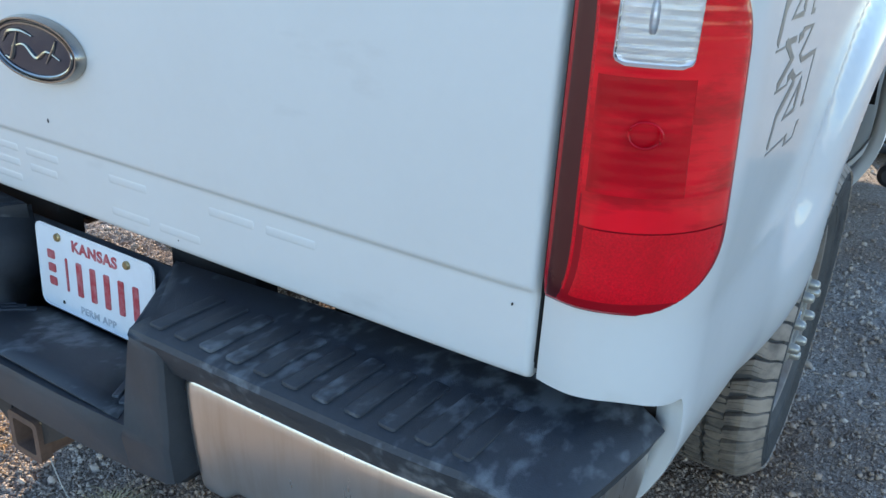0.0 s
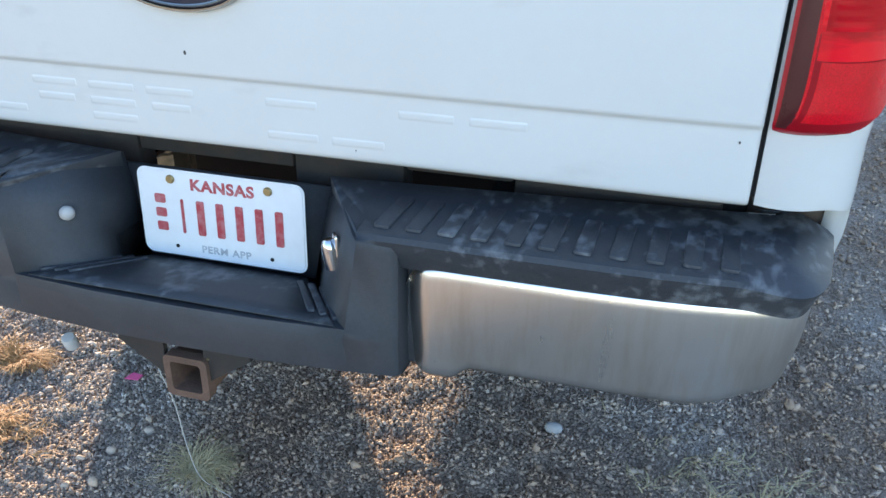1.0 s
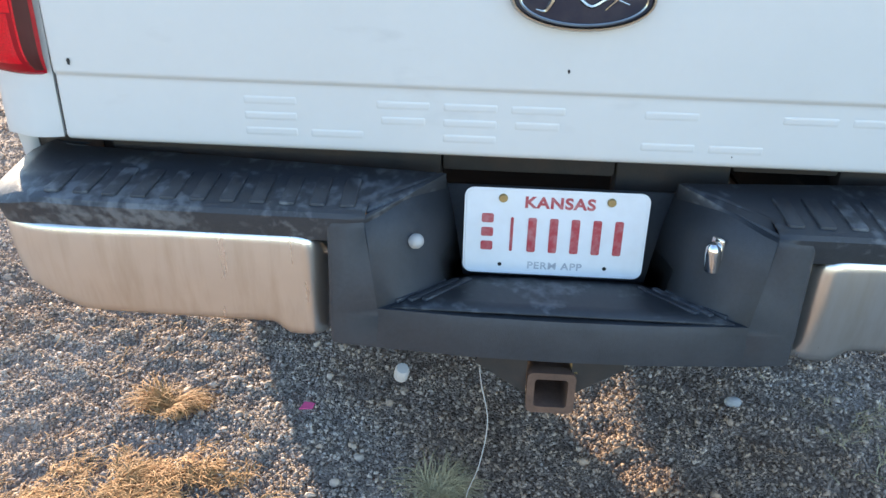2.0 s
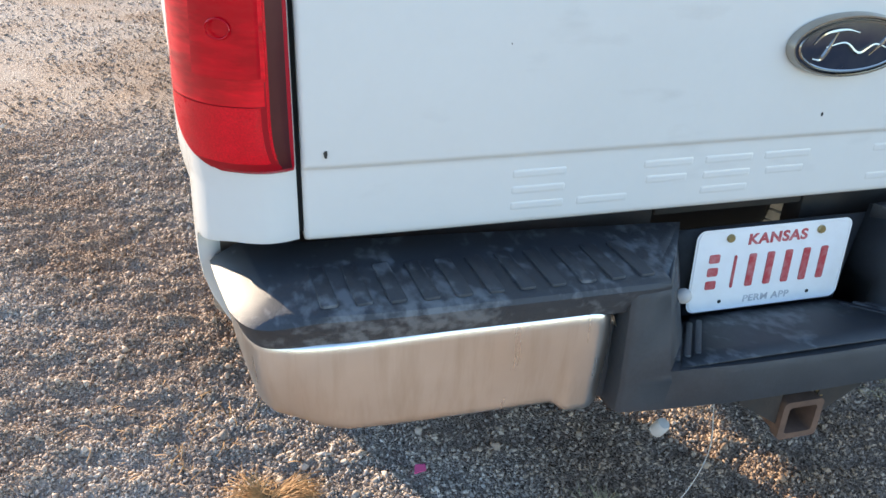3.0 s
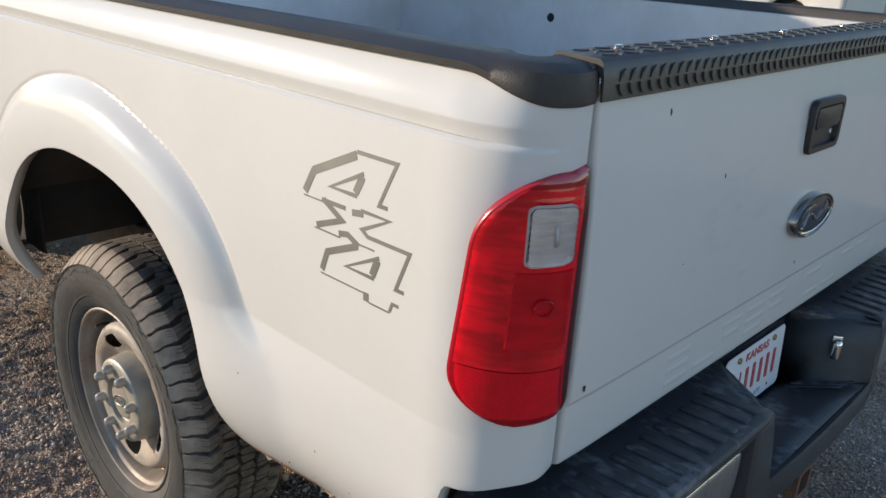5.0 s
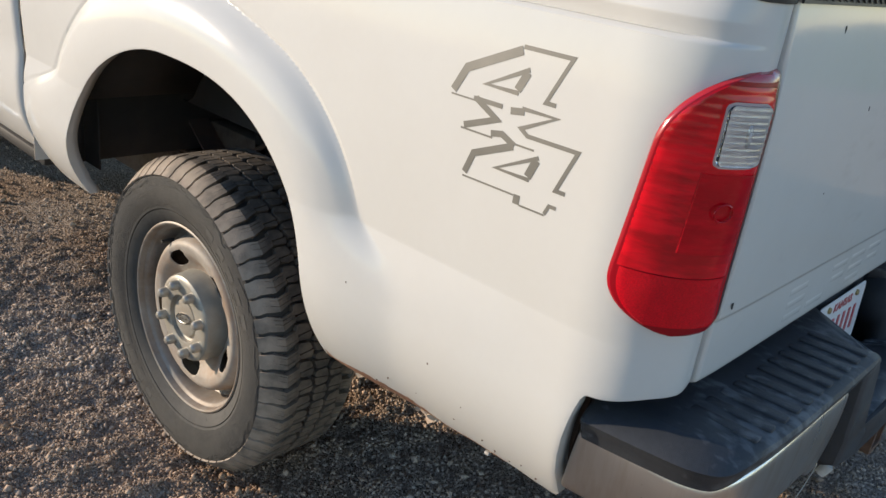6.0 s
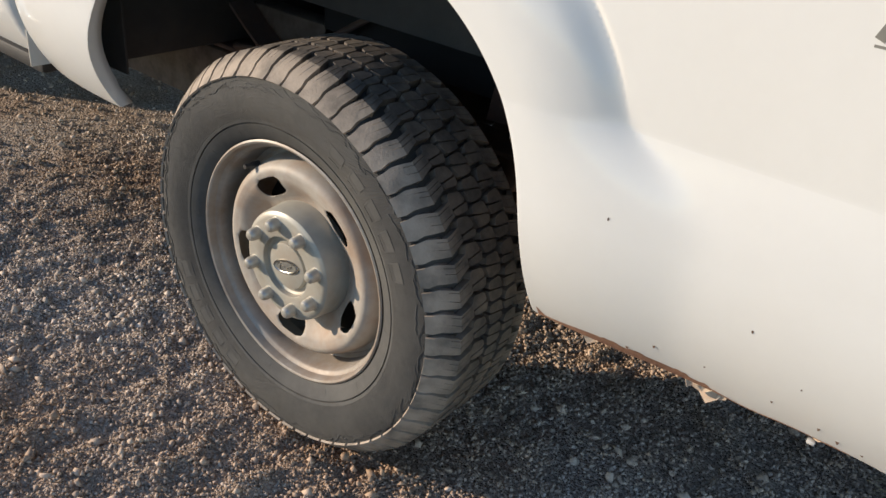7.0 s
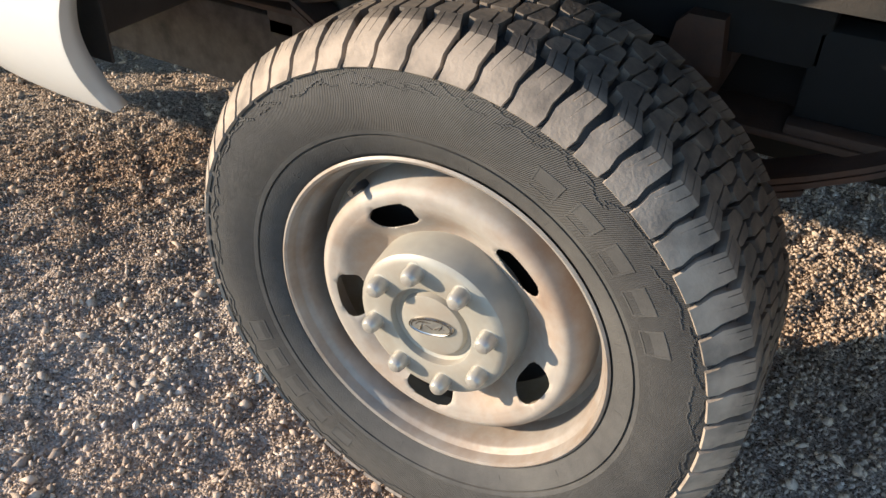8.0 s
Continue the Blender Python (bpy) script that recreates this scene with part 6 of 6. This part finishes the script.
sheet(bm, [[(w * h, y, z - 0.03 * w ** 4) for w in [-1 + 0.2 * i for i in range(11)]] for y, z, h in stations])
for s in (-1, 1):
    sheet(bm, [[(s * h, y, z - 0.03) for y, z, h in stations], [(s * 0.94, y, 1.35) for y, z, h in stations]])
thicken(part("cab_roof", bm, PAINT, truck, "white cab roof and pillars", sharp=30), 0.006)
for s in (-1, 1):
    for y0, y1 in ((2.42, 2.78), (2.86, 3.72)):
        bm = bmesh.new()
        prism(bm, [(y0, 1.40), (y1 + 0.10 * (y1 > 3), 1.40), (y1 - 0.12 * (y1 > 3), 1.84), (y0 + 0.03, 1.84)], -0.006, 0.006)
        for v in bm.verts:
            a, b, c = v.co
            t = (b - 1.36) / 0.6
            v.co = (s * (0.957 - 0.225 * t + c), a, b)
        part("side_window", bm, WINDOW, truck, "dark cab side window", sharp=30)
bm = bmesh.new()
sheet(bm, [[(w * 0.72, 2.155 + 0.24 * t * t * 0.5, 1.43 + 0.42 * t) for w in (-1, -0.5, 0, 0.5, 1)] for t in (0, 0.5, 1)])
thicken(part("rear_window", bm, WINDOW, truck, "dark rear cab window"), 0.006)
bm = bmesh.new()
sheet(bm, [[(w * (0.80 - 0.12 * t), 4.24 - 0.56 * t, 1.42 + 0.47 * t) for w in (-1, -0.5, 0, 0.5, 1)] for t in (0, 0.5, 1)])
thicken(part("windscreen", bm, WINDOW, truck, "dark windscreen"), 0.006)
bm = bmesh.new()
sheet(bm, [[(-0.93, 2.165, 0.55), (0.93, 2.165, 0.55)], [(-0.93, 2.165, 1.37), (0.93, 2.165, 1.37)]])
thicken(part("cab_back", bm, PAINT, truck), 0.006)
bm = bmesh.new()
box(bm, -0.9, 0.9, 2.18, 4.3, 0.52, 0.56, 0.01)
part("cab_floor", bm, BLACK_STEEL, truck, sharp=30)
for s in (-1, 1):
    bm = bmesh.new()
    tube(bm, smooth_line([(s * 1.0, 2.72, 0.42), (s * 1.01, 2.85, 0.42), (s * 1.01, 3.5, 0.42), (s * 1.0, 4.2, 0.42)], 5), 0.045, 16)
    bar = part("step_bar", bm, POLISHED, truck, "chrome tubular side step")
    bm = bmesh.new()
    tube(bm, [(s * 1.0, 2.66, 0.42), (s * 1.0, 2.675, 0.42), (s * 1.0, 2.73, 0.42)], [0.03, 0.047, 0.047], 16)
    part("end_cap", bm, SMOOTH_PLASTIC, bar, "black plastic end cap")
    for y in (2.95, 3.9):
        bm = bmesh.new()
        box(bm, *sorted((s * 0.55, s * 1.0)), y - 0.03, y + 0.03, 0.44, 0.47, 0.006)
        part("bracket", bm, BLACK_STEEL, bar, sharp=30)


# ---- dry grass, stones, scraps ----
def blade(bm, rng, x, y, way, length, rise, curl):
    """One dry grass blade: a narrow strip that arches up, bends and lies down on the gravel."""
    w = rng.uniform(0.0008, 0.0021)
    low = float(gravel_height(x, y))
    p, last = Vector((x, y, low + 0.003 + 0.006 * rng.random())), None
    z0 = p.z
    for k in range(6):
        t = k / 5
        side = Vector((-math.sin(way), math.cos(way), 0.3 * rng.uniform(-1, 1))) * w * (1 - 0.75 * t)
        pair = (bm.verts.new(p - side), bm.verts.new(p + side))
        if last:
            bm.faces.new((last[0], last[1], pair[1], pair[0]))
        last = pair
        way += curl / 5 + rng.uniform(-0.12, 0.12)
        p = p + Vector((math.cos(way), math.sin(way), 0)) * length / 5
        p.z = max(low + 0.003, z0 + rise * length * math.sin(min(1, (t + 0.2) * 0.85) * math.pi * 0.9))


def make_tuft(x, y, wisps, loose, mat, label, seed):
    """A tuft of wisps (direction in degrees, length, blades) that leave one root, and some loose blades."""
    rng = random.Random(seed)
    bm = bmesh.new()
    for way, length, blades in wisps:
        bend = rng.uniform(-0.5, 0.5)
        ox, oy = rng.uniform(-0.018, 0.018), rng.uniform(-0.015, 0.015)
        for _ in range(blades):
            a = radians(way) + rng.gauss(0, 0.2)
            d = rng.gauss(0, 0.012)
            s = rng.uniform(-0.1, 0.3) * length
            blade(bm, rng, x + ox - math.sin(a) * d + math.cos(a) * s, y + oy + math.cos(a) * d + math.sin(a) * s, a, length * rng.uniform(0.35, 1.05), rng.uniform(0.05, 0.32), bend + rng.gauss(0, 0.4))
    for _ in range(loose):
        blade(bm, rng, x + rng.gauss(0, 0.035), y + rng.gauss(0, 0.028), rng.uniform(0, 6.28), rng.uniform(0.02, 0.07), rng.uniform(0.0, 0.25), rng.gauss(0, 0.9))
    return tagged(part("grass_tuft", bm, mat, sharp=0, weld=False), label, "dry grass", kind="stuff")


def make_mat(x, y, wide, deep, blades, length, mat, label, seed, bare=0.0):
    """A flattened mat of crossing dry blades with an uneven outline and gaps."""
    rng = random.Random(seed)
    bm = bmesh.new()
    shift = Vector((seed * 3.7, seed * 1.3, 0))
    while blades:
        px, py = rng.gauss(0, 0.5), rng.gauss(0, 0.5)
        at = Vector((px * wide, py * deep, 0))
        dense = noise.noise(at * 14 + shift) + 0.4 * noise.noise(at * 45 + shift)
        if dense < bare + 0.5 * max(0, math.hypot(px, py) - 0.5):
            continue
        comb = 3.0 * noise.noise(at * 9 - shift)
        blade(bm, rng, x + at.x, y + at.y, comb + rng.gauss(0, 0.8), length * rng.uniform(0.3, 1.1), rng.uniform(0.0, 0.3), rng.gauss(0, 0.8))
        blades -= 1
    return tagged(part("grass_tuft", bm, mat, sharp=0, weld=False), label, "dry grass", kind="stuff")


make_tuft(-0.87, 0.35, [(12, 0.1, 190), (-8, 0.075, 80), (172, 0.1, 110), (195, 0.07, 60), (140, 0.1, 50), (-50, 0.06, 50), (60, 0.045, 40)], 130, STRAW, "sunlit golden dry grass tuft in gravel", 1)
make_mat(-0.78, 0.07, 0.2, 0.13, 1500, 0.05, STRAW, "wide patch of golden dry grass on gravel", 2, -0.05)
make_mat(-0.97, 0.02, 0.22, 0.15, 1500, 0.05, STRAW, "flattened golden dry grass on gravel", 6, -0.05)
make_tuft(-0.19, 0.11, [(75, 0.1, 70), (120, 0.085, 50), (40, 0.08, 50), (-5, 0.1, 70), (-25, 0.11, 40), (-50, 0.12, 20), (170, 0.1, 20), (215, 0.12, 14)], 50, PALE_STRAW, "pale dry grass tuft in the truck's shade", 3)
make_mat(0.95, 0.33, 0.32, 0.24, 420, 0.06, PALE_STRAW, "thin pale dry grass on shaded gravel", 4)
make_mat(-1.05, 0.62, 0.3, 0.2, 90, 0.05, STRAW, "sparse dry grass among gravel", 5)

bm = bmesh.new()
bmesh.ops.create_icosphere(bm, subdivisions=2, radius=0.5, matrix=Matrix.Translation((0.532, 0.482, 0.008)) @ Matrix.Diagonal((0.045, 0.03, 0.03, 1)))
tagged(part("stone", bm, PALE_STONE), "pale flat stone lying on the gravel", "stone")
bm = bmesh.new()
prism(bm, [(-0.02, -0.006), (0.012, -0.012), (0.024, 0.004), (0.0, 0.014)], 0.003, 0.006, pose(-0.53, 0.37, 0.004, 12, 8, 30))
tagged(part("plastic_scrap", bm, PINK, sharp=0), "scrap of bright pink plastic on the gravel", "litter")

# ---- the yard beyond ----
bm = bmesh.new()
sheet(bm, [[(x, y, 0.02) for x in (13, 20, 60, 400)] for y in (-60, -10, 2.0, 2.2)])
sheet(bm, [[(x, y, 0.02) for x in (17, 20, 60, 400)] for y in (2.2, 20, 100, 500)])
tagged(part("grass_field", bm, GRASS, sharp=0), "green grass field beyond the yard", "grass", kind="structure")


def make_parked_van(x, y, turn):
    van = tagged(new("parked_vehicle"), "white vehicle parked across the yard", "vehicle")
    van.matrix_basis = pose(x, y, 0, 0, 0, turn)
    for sign in (-1, 1):
        b = bmesh.new()
        rows = []
        ys = [-2.4 + 0.1 * i for i in range(49)]
        for yy in ys:
            low = 0.45
            for c in (-1.5, 1.5):
                if abs(yy - c) < 0.46:
                    low = 0.45 + 0.5 * (1 - (abs(yy - c) / 0.46) ** 2) ** 0.5
            rows.append([(sign * (0.9 + 0.05 * math.sin(math.pi * j / 12) - 0.1 * ease(1.15, 1.85, low + (1.85 - low) * j / 12)), yy, low + (1.85 - low) * j / 12) for j in range(13)])
        sheet(b, rows)
        thicken(part("body_side", b, PAINT, van, sharp=40), 0.01)
    b = bmesh.new()
    sheet(b, [[(xx, yy, 1.85 + 0.03 * (1 - xx * xx)) for xx in (-0.8, 0, 0.8)] for yy in (-2.4, 0, 2.4)])
    sheet(b, [[(xx, -2.4, zz) for xx in (-0.92, 0, 0.92)] for zz in (0.45, 1.2, 1.85)])
    sheet(b, [[(xx, 2.4, zz) for xx in (-0.92, 0, 0.92)] for zz in (0.45, 1.2, 1.85)])
    part("roof", b, PAINT, van, sharp=30)
    for sx in (-1, 1):
        for yy in (-1.5, 1.5):
            b = bmesh.new()
            revolve(b, [(0.0, 0.09), (0.19, 0.09), (0.21, 0.11), (0.36, 0.11), (0.38, 0.08), (0.38, -0.08), (0.36, -0.11), (0.0, -0.11)], 32, Euler((0, radians(90), 0)).to_matrix().to_4x4())
            part("wheel", b, RUBBER, van, sharp=40).matrix_basis = pose(sx * 0.80, yy, 0.38)
            b = bmesh.new()
            box(b, sx * 0.5 - 0.3, sx * 0.5 + 0.2, yy - 0.45, yy + 0.45, 0.3, 1.0, 0.02)
            part("wheel_well", b, GAP, van, sharp=30)
        b = bmesh.new()
        prism(b, [(-1.6, 1.25), (1.5, 1.25), (1.2, 1.7), (-1.6, 1.7)], -0.005, 0.005)
        for v in b.verts:
            p = v.co.copy()
            v.co = (sx * (0.93 - 0.1 * ease(1.15, 1.85, p.y) + p.z), p.x, p.y)
        part("window", b, WINDOW, van, sharp=30)
    return van


make_parked_van(12.9, 6.5, 0)
